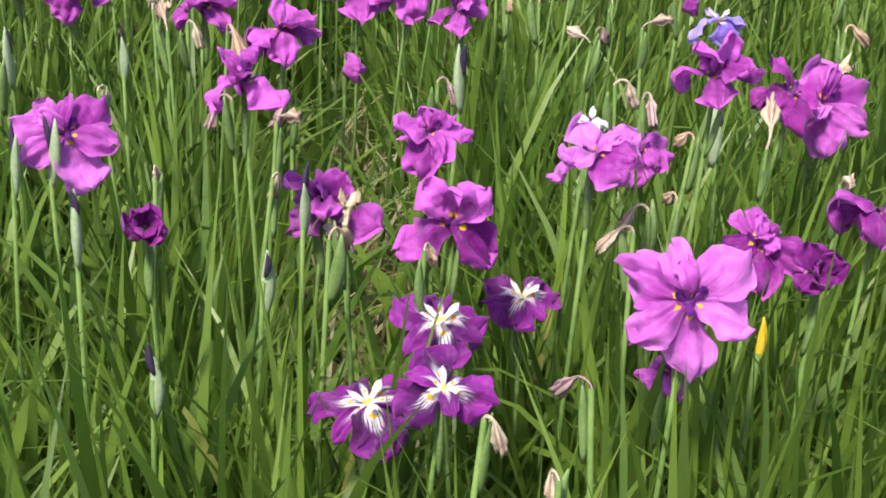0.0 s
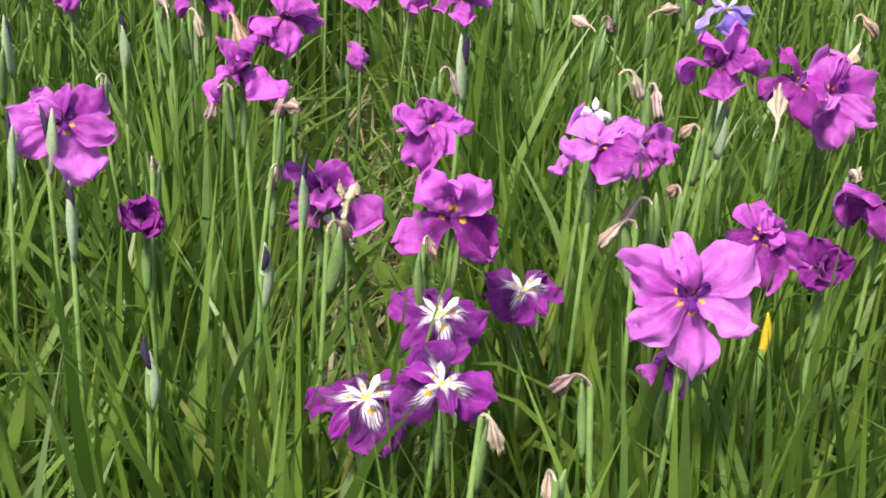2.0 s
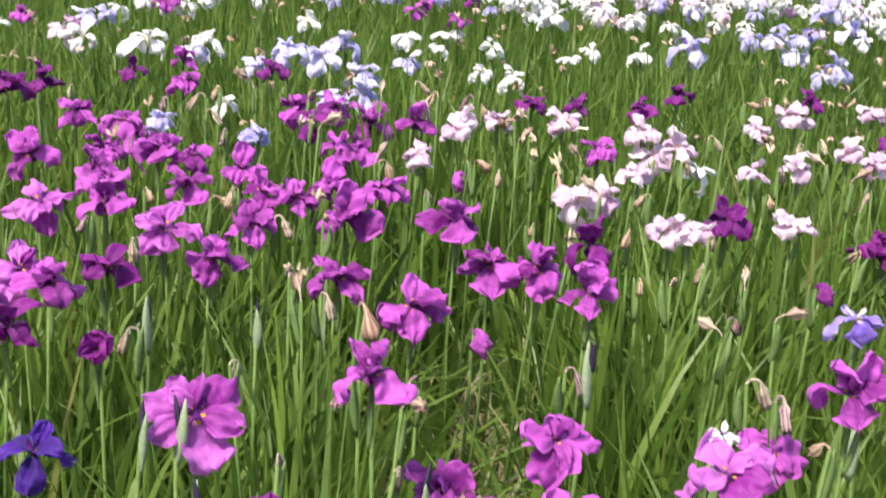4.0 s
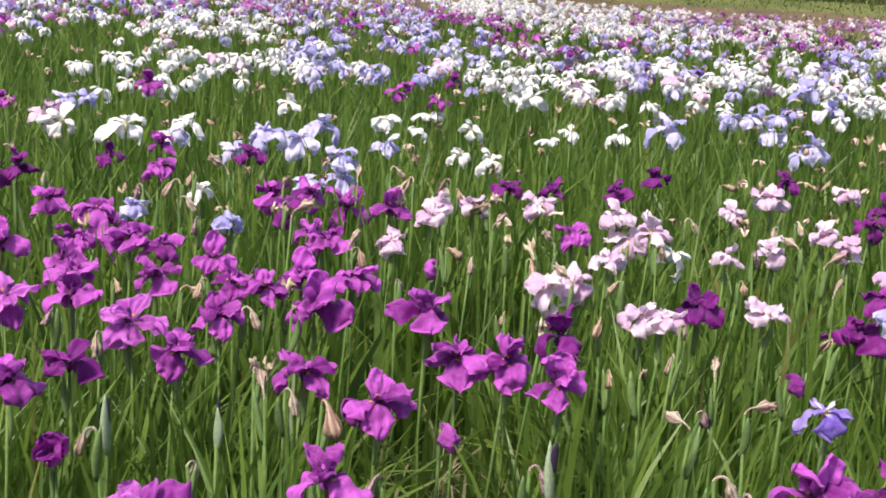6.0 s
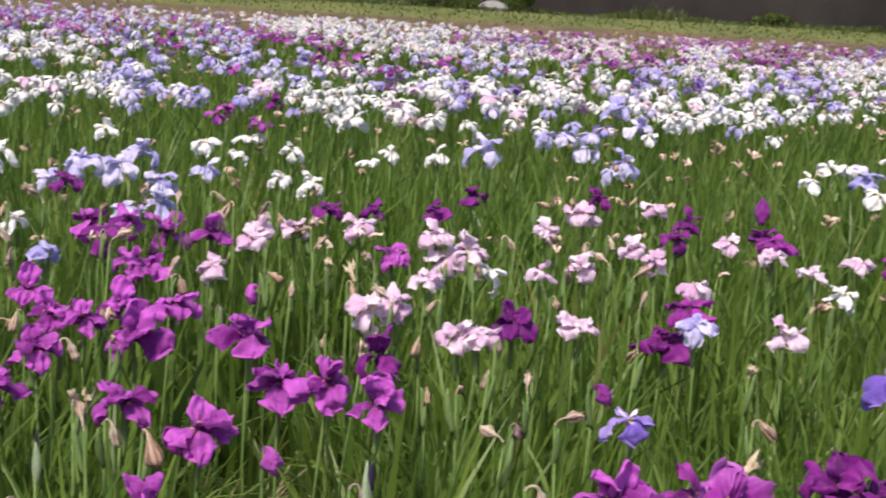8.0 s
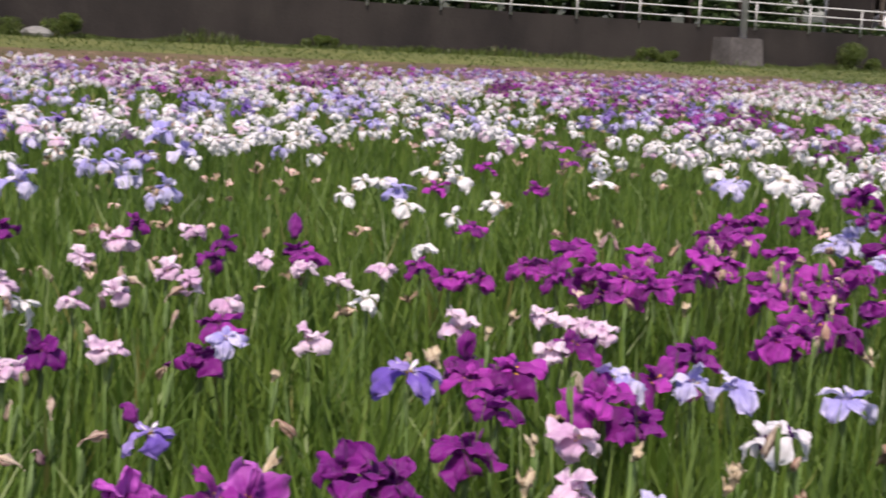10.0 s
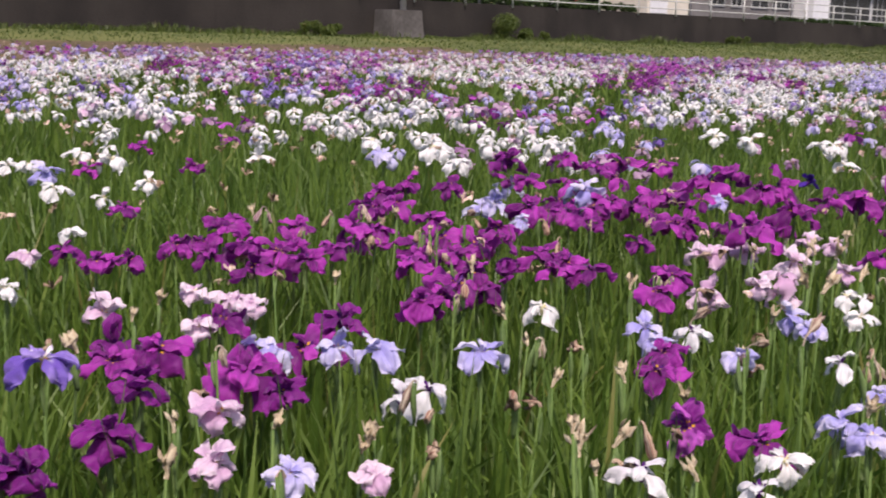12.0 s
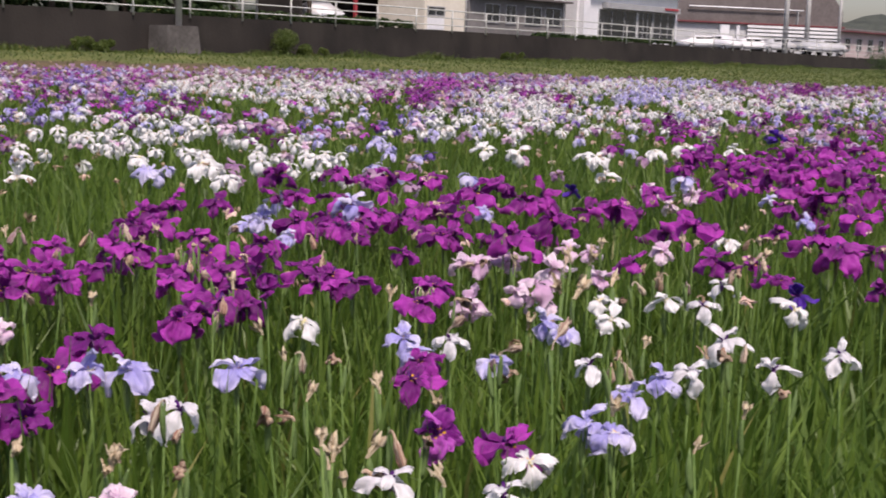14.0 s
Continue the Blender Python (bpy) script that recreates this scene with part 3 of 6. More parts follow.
def iris(x, y, z, size, kind, tilt=None, turn=None):
    """One iris plant whose flower's middle is at x, y, z."""
    if kind in FORMS and kind != "cup":
        size *= 0.98 if tilt is not None else 1.0
    r = random.Random(1000 + 17 * len(IRIS_SPOTS))
    IRIS_SPOTS.append((x, y))
    bx, by = x + r.uniform(-0.05, 0.05), y + r.uniform(-0.05, 0.05)
    root = empty({"spent": "withered_iris", "faded": "faded_iris", "bud": "iris_bud", "fold": "furled_iris"}.get(kind, kind + "_iris"), bx, by, 0)
    tagged(root, LABELS[kind], "iris", group={"spent": "withered irises", "faded": "withered irises", "bud": "iris buds"}.get(kind, "irises in flower"))
    top = Vector((x - bx, y - by, z))
    neck = size * 0.16 if kind in FORMS else 0.0
    end = top - Vector((0, 0, neck))
    bow = Vector((r.uniform(-0.015, 0.015), r.uniform(-0.015, 0.015), 0))
    pts = [Vector((0, 0, 0)), end * 0.33 + bow * 0.7, end * 0.68 + bow, end]
    tv, tf = tube(pts, [0.0036, 0.0034, 0.0031, 0.0026], 6)
    part("stem", mesh_from("stem", tv, tf, STEM), None, root)
    far_side = math.degrees(math.atan2(-x, y))
    if kind in FORMS:
        sp = part("spathe", SPATHE[r.randrange(3)], None, root)
        sp.location = end - Vector((0, 0, 0.085))
        sp.rotation_euler = (r.uniform(-0.15, 0.15), r.uniform(-0.15, 0.15), r.uniform(0, 6.28))
        fl = part("flower", STYLE[kind], None, root)
        lean = r.uniform(-12, 20) if tilt is None else tilt
        # lean towards the open side, where the light and the path are
        az = radians(far_side + (r.uniform(-50, 50) if tilt is None else r.uniform(-8, 8)))
        axis = Vector((math.cos(az), math.sin(az), 0))
        spin = radians(r.uniform(0, 120) if turn is None else turn)
        rot = Matrix.Rotation(radians(lean), 4, axis) @ Matrix.Rotation(spin, 4, "Z")
        fl.matrix_local = Matrix.Translation(top) @ rot @ Matrix.Scale(size, 4)
        for k in range(3):
            for base, store in ((0, OUTER), (60, INNER)):
                p = part("petal", store[kind, r.randrange(VARIANTS)], None, fl)
                p.rotation_euler = (radians(r.uniform(-16, 16)), radians(r.uniform(-14, 14)), radians(base + 120 * k + r.uniform(-14, 14)))
                if base and kind not in ("open", "violet", "blue", "cup") and r.random() < (0.14 if kind == "purple" else 0.3):
                    p.rotation_euler[1] -= radians(r.uniform(25, 60))
                s = r.uniform(0.88, 1.08)
                p.scale = (s, s * r.uniform(0.92, 1.08), s)
                p.location = (0, 0, 0.012 if base else 0.0)
        # some double flowers carry small petals in the middle
        for k in range(r.choice((0, 1, 2)) if kind == "open" else r.choice((0, 2, 3, 4)) if kind in ("magenta", "purple", "plum", "pink", "lavender") else 0):
            p = part("petal", INNER[kind, r.randrange(VARIANTS)], None, fl)
            p.rotation_euler = (radians(r.uniform(-30, 30)), radians(-r.uniform(12, 40) if kind == "open" else -r.uniform(25, 60)), radians(r.uniform(0, 360)))
            q = r.uniform(0.62, 0.85) if kind == "open" else r.uniform(0.40, 0.62)
            p.scale = (q, q * r.uniform(0.7, 1.1), q)
            p.location = (0, 0, 0.02)
    elif kind == "bud":
        b = part("sheath", BUD_SHEATH[r.randrange(3)], None, root)
        b.location = end - Vector((0, 0, 0.045))
        b.rotation_euler = (r.uniform(-0.12, 0.12), r.uniform(-0.12, 0.12), r.uniform(0, 6.28))
        t = part("bud_tip", BUD_POINT[r.randrange(3)], None, root, "dark violet tip")
        t.location = end + Vector((0.002, 0, 0.006))
        t.rotation_euler = (r.uniform(-0.15, 0.15), r.uniform(-0.15, 0.15), r.uniform(0, 6.28))
    else:
        sp = part("spathe", SPATHE[r.randrange(3)], None, root)
        sp.location = end - Vector((0, 0, 0.075))
        sp.rotation_euler = (r.uniform(-0.2, 0.2), r.uniform(-0.2, 0.2), r.uniform(0, 6.28))
        if kind in ("spent", "faded"):
            sp.scale = (1.2, 1.3, 0.9)
            me = SHRIVEL[r.randrange(12)] if kind == "spent" else FADED[r.randrange(8)]
            w = part("withered_petals", me, None, root)
            s = max(size, 0.038) * (0.8 if kind == "spent" else 0.68)
        else:
            w = part("furled_petals", FOLD, None, root)
            s = size * 1.3
        w.location = end
        w.rotation_euler = (r.uniform(-0.3, 0.3), r.uniform(-0.3, 0.3), r.uniform(0, 6.28))
        w.scale = (s, s, s)
    near = math.hypot(x, y) < 3.2
    fan = r.uniform(0, 6.28)
    open_soil = any(math.hypot(x - q[0], y - q[1]) < q[2] + 0.06 for q in BARE)
    for k in range(1 if open_soil else (4 if near else 2)):
        lf = part("leaf", LEAVES[r.randrange(12)], None, root)
        lf.rotation_euler = (0, 0, fan + math.pi * (k % 2) + r.uniform(-0.5, 0.5))
        lf.location = (r.uniform(-0.03, 0.03), r.uniform(-0.03, 0.03), 0)
        lf.scale = (1, 1, min(1.0, z / 0.85) * r.uniform(0.85, 1.05))


# <irises>
iris(0.410, 1.330, 0.785, 0.100, "magenta", 35)
iris(0.089, 1.360, 0.794, 0.108, "magenta", 30, 90)
iris(0.567, 1.402, 0.785, 0.094, "magenta")
iris(-0.045, 1.600, 0.705, 0.105, "magenta", 20)
iris(0.388, 1.765, 0.719, 0.102, "magenta", 30)
iris(0.063, 1.410, 0.872, 0.089, "magenta", 15)
iris(-0.135, 1.540, 0.885, 0.082, "magenta", 10)
iris(0.395, 1.500, 0.912, 0.089, "magenta", 15)
iris(-0.670, 2.070, 0.785, 0.097, "magenta", 10)
iris(-0.107, 2.080, 0.785, 0.103, "magenta")
iris(-0.235, 2.209, 0.785, 0.094, "magenta")
iris(0.180, 2.213, 0.785, 0.098, "magenta", 20)
iris(-0.461, 2.288, 0.785, 0.106, "magenta", 5)
iris(0.103, 2.326, 0.785, 0.098, "magenta", 5)
iris(0.017, 2.334, 0.785, 0.118, "magenta")
iris(-0.426, 2.505, 0.785, 0.095, "magenta")
iris(-0.722, 2.584, 0.785, 0.094, "magenta")
iris(-0.261, 2.627, 0.785, 0.122, "magenta", 30)
iris(-0.043, 2.636, 0.785, 0.111, "magenta", 15)
iris(-0.374, 2.732, 0.785, 0.094, "magenta")
iris(-0.766, 2.741, 0.785, 0.104, "magenta")
iris(-0.444, 2.758, 0.785, 0.094, "magenta")
iris(-0.609, 2.784, 0.785, 0.094, "magenta")
iris(-0.313, 2.854, 0.785, 0.109, "magenta")
iris(-0.818, 2.862, 0.785, 0.097, "magenta")
iris(-0.207, 2.844, 0.785, 0.119, "magenta")
iris(-0.522, 2.958, 0.785, 0.094, "magenta")
iris(-0.992, 2.984, 0.785, 0.114, "magenta")
iris(-0.731, 3.080, 0.785, 0.117, "magenta")
iris(-0.653, 3.058, 0.785, 0.093, "magenta")
iris(-0.859, 3.093, 0.785, 0.093, "magenta")
iris(-0.970, 3.720, 0.700, 0.142, "magenta")
iris(-0.297, 3.232, 0.785, 0.096, "magenta")
iris(-0.331, 3.292, 0.785, 0.111, "magenta")
iris(0.317, 3.452, 0.785, 0.093, "magenta")
iris(-1.057, 3.531, 0.785, 0.112, "magenta")
iris(-0.320, 4.140, 0.690, 0.141, "magenta")
iris(-0.167, 3.681, 0.785, 0.109, "magenta")
iris(-0.495, 3.741, 0.785, 0.111, "magenta")
iris(-0.400, 3.827, 0.785, 0.098, "magenta")
iris(-0.902, 4.132, 0.785, 0.105, "magenta")
iris(-1.001, 4.608, 0.785, 0.098, "magenta")
iris(-1.900, 5.631, 0.785, 0.096, "magenta")
iris(-1.610, 7.020, 0.740, 0.149, "magenta")
iris(-0.259, 7.259, 0.785, 0.092, "magenta")
iris(0.290, 1.170, 0.800, 0.124, "open", 50, 30)
iris(-0.345, 1.590, 0.800, 0.121, "open", 42, 60)
iris(0.235, 1.370, 0.865, 0.101, "open", 26, 40)
iris(0.680, 1.870, 0.750, 0.140, "open", 48, 10)
iris(-0.740, 2.148, 0.785, 0.109, "open", 30)
iris(-0.574, 2.444, 0.785, 0.118, "open", 30)
iris(-0.844, 2.566, 0.785, 0.119, "open", 30)
iris(1.962, 1.194, 0.785, 0.105, "purple")
iris(4.070, 1.299, 0.785, 0.105, "purple")
iris(1.936, 1.333, 0.785, 0.094, "magenta", 20)
iris(4.550, 1.650, 0.820, 0.179, "purple")
iris(4.600, 1.730, 0.840, 0.183, "purple")
iris(5.450, 1.860, 0.690, 0.159, "purple")
iris(3.992, 1.612, 0.785, 0.105, "purple")
iris(2.197, 1.620, 0.785, 0.105, "purple")
iris(2.322, 1.703, 0.785, 0.105, "purple")
iris(5.840, 2.070, 0.780, 0.171, "purple")
iris(4.244, 1.821, 0.785, 0.105, "purple")
iris(0.609, 1.812, 0.785, 0.103, "purple")
iris(1.500, 2.120, 0.770, 0.168, "purple", 25)
iris(4.550, 2.210, 0.850, 0.193, "purple")
iris(4.183, 1.942, 0.785, 0.131, "purple")
iris(6.720, 2.360, 0.830, 0.180, "purple")
iris(1.810, 2.350, 0.730, 0.162, "purple", 5)
iris(6.510, 2.400, 0.810, 0.176, "purple")
iris(3.905, 2.099, 0.785, 0.105, "purple")
iris(5.087, 2.108, 0.785, 0.108, "purple")
iris(2.844, 2.147, 0.785, 0.105, "purple")
iris(6.400, 2.500, 0.810, 0.176, "purple")
iris(6.430, 2.530, 0.710, 0.161, "purple")
iris(3.850, 2.560, 0.830, 0.180, "purple")
iris(5.070, 2.620, 0.730, 0.165, "purple")
iris(3.062, 2.273, 0.785, 0.112, "purple")
iris(1.305, 2.314, 0.785, 0.106, "purple")
iris(2.630, 2.640, 0.730, 0.162, "purple")
iris(6.410, 2.650, 0.820, 0.178, "purple")
iris(3.097, 2.307, 0.785, 0.108, "purple")
iris(1.430, 2.356, 0.785, 0.137, "purple", 20)
iris(4.770, 2.700, 0.850, 0.185, "purple")
iris(7.330, 2.730, 0.850, 0.198, "purple")
iris(2.223, 2.416, 0.785, 0.128, "purple")
iris(2.293, 2.424, 0.785, 0.130, "purple")
iris(4.440, 2.780, 0.820, 0.178, "purple")
iris(2.922, 2.468, 0.785, 0.127, "purple")
iris(5.965, 2.481, 0.785, 0.128, "purple")
iris(1.694, 2.524, 0.785, 0.120, "purple")
iris(7.070, 2.890, 0.820, 0.178, "purple")
iris(2.461, 2.539, 0.785, 0.137, "purple")
iris(6.940, 2.960, 0.850, 0.195, "purple")
iris(7.570, 2.970, 0.850, 0.189, "purple")
iris(2.878, 2.581, 0.785, 0.110, "purple")
iris(4.680, 3.010, 0.720, 0.162, "purple")
iris(2.610, 2.645, 0.785, 0.108, "purple")
iris(2.992, 2.625, 0.785, 0.132, "purple")
iris(2.900, 3.050, 0.740, 0.164, "purple")
iris(6.640, 3.090, 0.790, 0.174, "purple")
iris(4.460, 3.100, 0.700, 0.159, "purple")
iris(2.983, 2.721, 0.785, 0.134, "purple")
iris(3.461, 2.735, 0.785, 0.105, "purple")
iris(7.120, 3.220, 0.850, 0.203, "purple")
iris(5.780, 3.240, 0.700, 0.160, "purple")
iris(2.540, 2.847, 0.785, 0.111, "purple")
iris(7.760, 3.270, 0.850, 0.197, "purple")
iris(4.970, 3.300, 0.800, 0.174, "purple")
iris(5.110, 3.300, 0.810, 0.177, "purple")
iris(7.490, 3.320, 0.720, 0.162, "purple")
iris(7.040, 3.330, 0.850, 0.185, "purple")
iris(0.951, 2.928, 0.785, 0.105, "purple")
iris(2.380, 3.330, 0.730, 0.161, "purple")
iris(3.922, 2.890, 0.785, 0.120, "purple")
iris(3.270, 3.340, 0.700, 0.158, "purple")
iris(5.600, 3.360, 0.690, 0.158, "purple")
iris(3.896, 2.916, 0.785, 0.134, "purple")
iris(9.290, 3.380, 0.850, 0.218, "purple")
iris(4.730, 3.420, 0.850, 0.199, "purple")
iris(2.115, 3.027, 0.785, 0.110, "purple")
iris(2.725, 3.032, 0.785, 0.139, "purple")
iris(3.210, 3.460, 0.720, 0.160, "purple")
iris(2.311, 3.043, 0.785, 0.112, "purple")
iris(4.020, 3.470, 0.800, 0.175, "purple")
iris(9.060, 3.510, 0.850, 0.218, "purple")
iris(3.740, 3.540, 0.780, 0.171, "purple")
iris(5.120, 3.580, 0.840, 0.183, "purple")
iris(2.930, 3.580, 0.700, 0.159, "purple")
iris(2.487, 3.167, 0.785, 0.119, "purple")
iris(3.661, 3.138, 0.785, 0.114, "purple")
iris(4.520, 3.660, 0.720, 0.162, "purple")
iris(3.255, 3.207, 0.785, 0.132, "purple")
iris(5.947, 3.185, 0.785, 0.137, "purple")
iris(4.800, 3.680, 0.760, 0.168, "purple")
iris(4.690, 3.690, 0.750, 0.166, "purple")
iris(2.115, 3.273, 0.785, 0.115, "purple")
iris(4.450, 3.730, 0.730, 0.164, "purple")
iris(4.200, 3.750, 0.700, 0.160, "purple")
iris(2.431, 3.300, 0.785, 0.121, "purple")
iris(2.264, 3.308, 0.785, 0.138, "purple")
iris(1.873, 3.321, 0.785, 0.112, "purple")
iris(1.785, 3.356, 0.785, 0.106, "purple")
iris(3.290, 3.830, 0.790, 0.171, "purple")
iris(2.830, 3.378, 0.785, 0.129, "purple")
iris(7.650, 3.870, 0.840, 0.184, "purple")
iris(4.260, 3.870, 0.730, 0.164, "purple")
iris(2.450, 3.900, 0.700, 0.159, "purple")
iris(2.113, 3.478, 0.785, 0.106, "purple")
iris(3.192, 3.499, 0.785, 0.138, "purple")
iris(2.830, 3.501, 0.785, 0.132, "purple")
iris(1.785, 3.559, 0.785, 0.106, "purple")
iris(2.643, 3.573, 0.785, 0.110, "purple")
iris(2.396, 3.669, 0.785, 0.129, "purple")
iris(5.050, 4.200, 0.840, 0.184, "purple")
iris(2.519, 3.749, 0.785, 0.111, "purple")
iris(3.480, 4.260, 0.720, 0.161, "purple")
iris(1.501, 3.782, 0.785, 0.118, "purple")
iris(5.700, 4.480, 0.760, 0.168, "purple")
iris(5.390, 4.630, 0.750, 0.167, "purple")
iris(3.491, 4.188, 0.785, 0.133, "purple")
iris(3.906, 4.202, 0.785, 0.139, "purple")
iris(2.339, 4.245, 0.785, 0.106, "purple")
iris(4.409, 4.213, 0.785, 0.122, "purple")
iris(5.370, 4.890, 0.780, 0.171, "purple")
iris(3.792, 4.369, 0.785, 0.119, "purple")
iris(3.246, 5.293, 0.785, 0.106, "purple")
iris(2.771, 5.433, 0.785, 0.119, "purple")
iris(3.519, 6.331, 0.785, 0.113, "purple")
iris(0.066, 1.170, 0.707, 0.086, "violet", 30, 90)
iris(0.000, 1.255, 0.638, 0.106, "violet", 22, 50)
iris(0.075, 1.300, 0.707, 0.104, "violet", 14, 30)
iris(0.185, 1.450, 0.655, 0.098, "violet", 10, 10)
iris(0.891, 1.777, 0.785, 0.093, "plum")
iris(1.160, 2.040, 0.730, 0.141, "plum", 20)
iris(0.863, 1.805, 0.785, 0.120, "plum", 5)
iris(0.845, 1.876, 0.785, 0.112, "plum", 40)
iris(-0.670, 1.884, 0.785, 0.093, "plum")
iris(1.466, 1.931, 0.785, 0.096, "plum")
iris(1.236, 2.092, 0.785, 0.093, "plum")
iris(1.272, 2.136, 0.785, 0.100, "plum")
iris(-0.609, 2.183, 0.785, 0.092, "plum")
iris(1.924, 2.354, 0.785, 0.120, "plum")
iris(1.510, 2.700, 0.710, 0.138, "plum")
iris(0.910, 2.950, 0.700, 0.139, "plum", 10)
iris(0.211, 2.509, 0.785, 0.106, "plum")
iris(0.515, 2.775, 0.785, 0.099, "plum", 30)
iris(-1.380, 3.940, 0.780, 0.149, "plum")
iris(1.203, 3.822, 0.785, 0.092, "plum")
iris(4.460, 4.400, 0.860, 0.179, "plum")
iris(1.510, 3.896, 0.785, 0.093, "plum")
iris(1.332, 4.107, 0.785, 0.093, "plum")
iris(-1.298, 4.003, 0.785, 0.113, "plum")
iris(0.179, 4.118, 0.785, 0.091, "plum")
iris(0.326, 4.135, 0.785, 0.091, "plum")
iris(0.516, 4.161, 0.785, 0.091, "plum")
iris(-1.100, 4.295, 0.785, 0.091, "plum")
iris(1.148, 4.565, 0.785, 0.093, "plum")
iris(0.680, 4.469, 0.785, 0.095, "plum")
iris(-0.677, 4.480, 0.785, 0.095, "plum")
iris(0.004, 7.702, 0.785, 0.110, "plum")
iris(1.080, 2.140, 0.860, 0.130, "blue", 4, 30)
iris(0.565, 2.036, 0.825, 0.093, "blue")
iris(3.766, 1.447, 0.785, 0.101, "indigo")
iris(-0.502, 1.487, 0.785, 0.089, "indigo", 20)
iris(5.626, 3.489, 0.785, 0.103, "indigo")
iris(10.130, 4.460, 0.850, 0.167, "indigo")
iris(2.167, 1.099, 0.785, 0.088, "lavender")
iris(2.193, 1.178, 0.785, 0.092, "lavender")
iris(2.402, 1.204, 0.785, 0.098, "lavender")
iris(2.593, 1.239, 0.785, 0.088, "lavender")
iris(1.219, 1.553, 0.785, 0.089, "lavender")
iris(2.444, 1.590, 0.785, 0.090, "lavender")
iris(2.836, 1.664, 0.785, 0.088, "lavender")
iris(2.888, 1.751, 0.785, 0.088, "lavender")
iris(2.392, 1.782, 0.785, 0.088, "lavender")
iris(2.480, 1.886, 0.785, 0.089, "lavender")
iris(1.985, 1.931, 0.785, 0.108, "lavender")
iris(1.818, 2.090, 0.785, 0.110, "lavender")
iris(1.756, 2.143, 0.785, 0.098, "lavender")
iris(1.624, 2.204, 0.785, 0.097, "lavender")
iris(1.571, 2.213, 0.785, 0.096, "lavender")
iris(5.539, 2.186, 0.785, 0.088, "lavender")
iris(6.243, 2.699, 0.785, 0.088, "lavender")
iris(0.934, 2.806, 0.785, 0.088, "lavender")
iris(3.960, 3.460, 0.850, 0.155, "lavender")
iris(3.475, 3.321, 0.785, 0.089, "lavender")
iris(4.644, 3.290, 0.785, 0.090, "lavender")
iris(3.730, 3.810, 0.750, 0.138, "lavender")
iris(-0.567, 3.419, 0.785, 0.087, "lavender")
iris(4.010, 4.020, 0.720, 0.134, "lavender")
iris(-0.825, 3.488, 0.785, 0.087, "lavender")
iris(4.510, 4.450, 0.720, 0.135, "lavender")
iris(-0.380, 4.520, 0.720, 0.135, "lavender")
iris(-0.640, 4.580, 0.840, 0.155, "lavender")
iris(-0.435, 4.026, 0.785, 0.087, "lavender")
iris(-0.550, 4.880, 0.790, 0.145, "lavender")
iris(4.110, 4.940, 0.850, 0.153, "lavender")
iris(-0.420, 4.930, 0.730, 0.136, "lavender")
iris(-0.736, 4.522, 0.785, 0.095, "lavender")
iris(0.870, 5.360, 0.840, 0.158, "lavender")
iris(2.560, 5.420, 0.790, 0.143, "lavender")
iris(-0.530, 5.540, 0.760, 0.141, "lavender")
iris(1.540, 5.640, 0.780, 0.141, "lavender")
iris(-0.239, 4.888, 0.785, 0.104, "lavender")
iris(1.460, 6.120, 0.770, 0.141, "lavender")
iris(1.390, 6.670, 0.770, 0.140, "lavender")
iris(1.510, 6.670, 0.770, 0.140, "lavender")
iris(-1.675, 5.736, 0.785, 0.109, "lavender")
iris(-1.594, 5.814, 0.785, 0.099, "lavender")
iris(1.980, 6.950, 0.810, 0.146, "lavender")
iris(1.980, 7.460, 0.860, 0.182, "lavender")
iris(1.918, 1.115, 0.785, 0.094, "white")
iris(3.575, 1.369, 0.785, 0.112, "white")
iris(1.351, 1.509, 0.765, 0.070, "pink")
iris(3.053, 1.656, 0.785, 0.094, "white")
iris(3.410, 1.690, 0.785, 0.094, "white")
iris(3.262, 1.821, 0.785, 0.097, "white")
iris(4.670, 2.134, 0.785, 0.109, "white")
iris(2.434, 2.187, 0.785, 0.112, "white")
iris(1.415, 3.119, 0.785, 0.095, "white")
iris(7.010, 4.150, 0.740, 0.148, "white")
iris(6.920, 4.160, 0.850, 0.174, "white")
iris(7.720, 4.200, 0.850, 0.169, "white")
iris(8.410, 4.370, 0.850, 0.195, "white")
iris(-0.705, 3.780, 0.785, 0.093, "white")
iris(1.952, 3.893, 0.785, 0.095, "white")
iris(9.550, 4.540, 0.770, 0.152, "white")
iris(4.300, 4.600, 0.830, 0.162, "white")
iris(6.790, 4.670, 0.850, 0.195, "white")
iris(-1.150, 4.720, 0.830, 0.163, "white")
iris(-1.440, 4.930, 0.800, 0.156, "white")
iris(4.510, 5.040, 0.860, 0.175, "white")
iris(7.080, 5.150, 0.820, 0.160, "white")
iris(2.410, 4.544, 0.785, 0.101, "white")
iris(8.420, 5.210, 0.720, 0.145, "white")
iris(4.870, 5.340, 0.810, 0.155, "white")
iris(2.890, 5.430, 0.830, 0.160, "white")
iris(0.134, 4.683, 0.785, 0.119, "white")
iris(2.375, 4.914, 0.785, 0.119, "white")
iris(0.031, 4.768, 0.785, 0.101, "white")
iris(2.815, 4.941, 0.785, 0.124, "white")
iris(-1.035, 4.838, 0.785, 0.092, "white")
iris(4.660, 5.730, 0.830, 0.160, "white")
iris(-1.140, 5.710, 0.720, 0.146, "white")
iris(2.231, 5.260, 0.785, 0.103, "white")
iris(-0.300, 5.980, 0.750, 0.152, "white")
iris(3.110, 6.210, 0.770, 0.150, "white")
iris(-1.883, 5.275, 0.785, 0.092, "white")
iris(0.385, 5.268, 0.785, 0.091, "white")
iris(3.768, 5.538, 0.785, 0.123, "white")
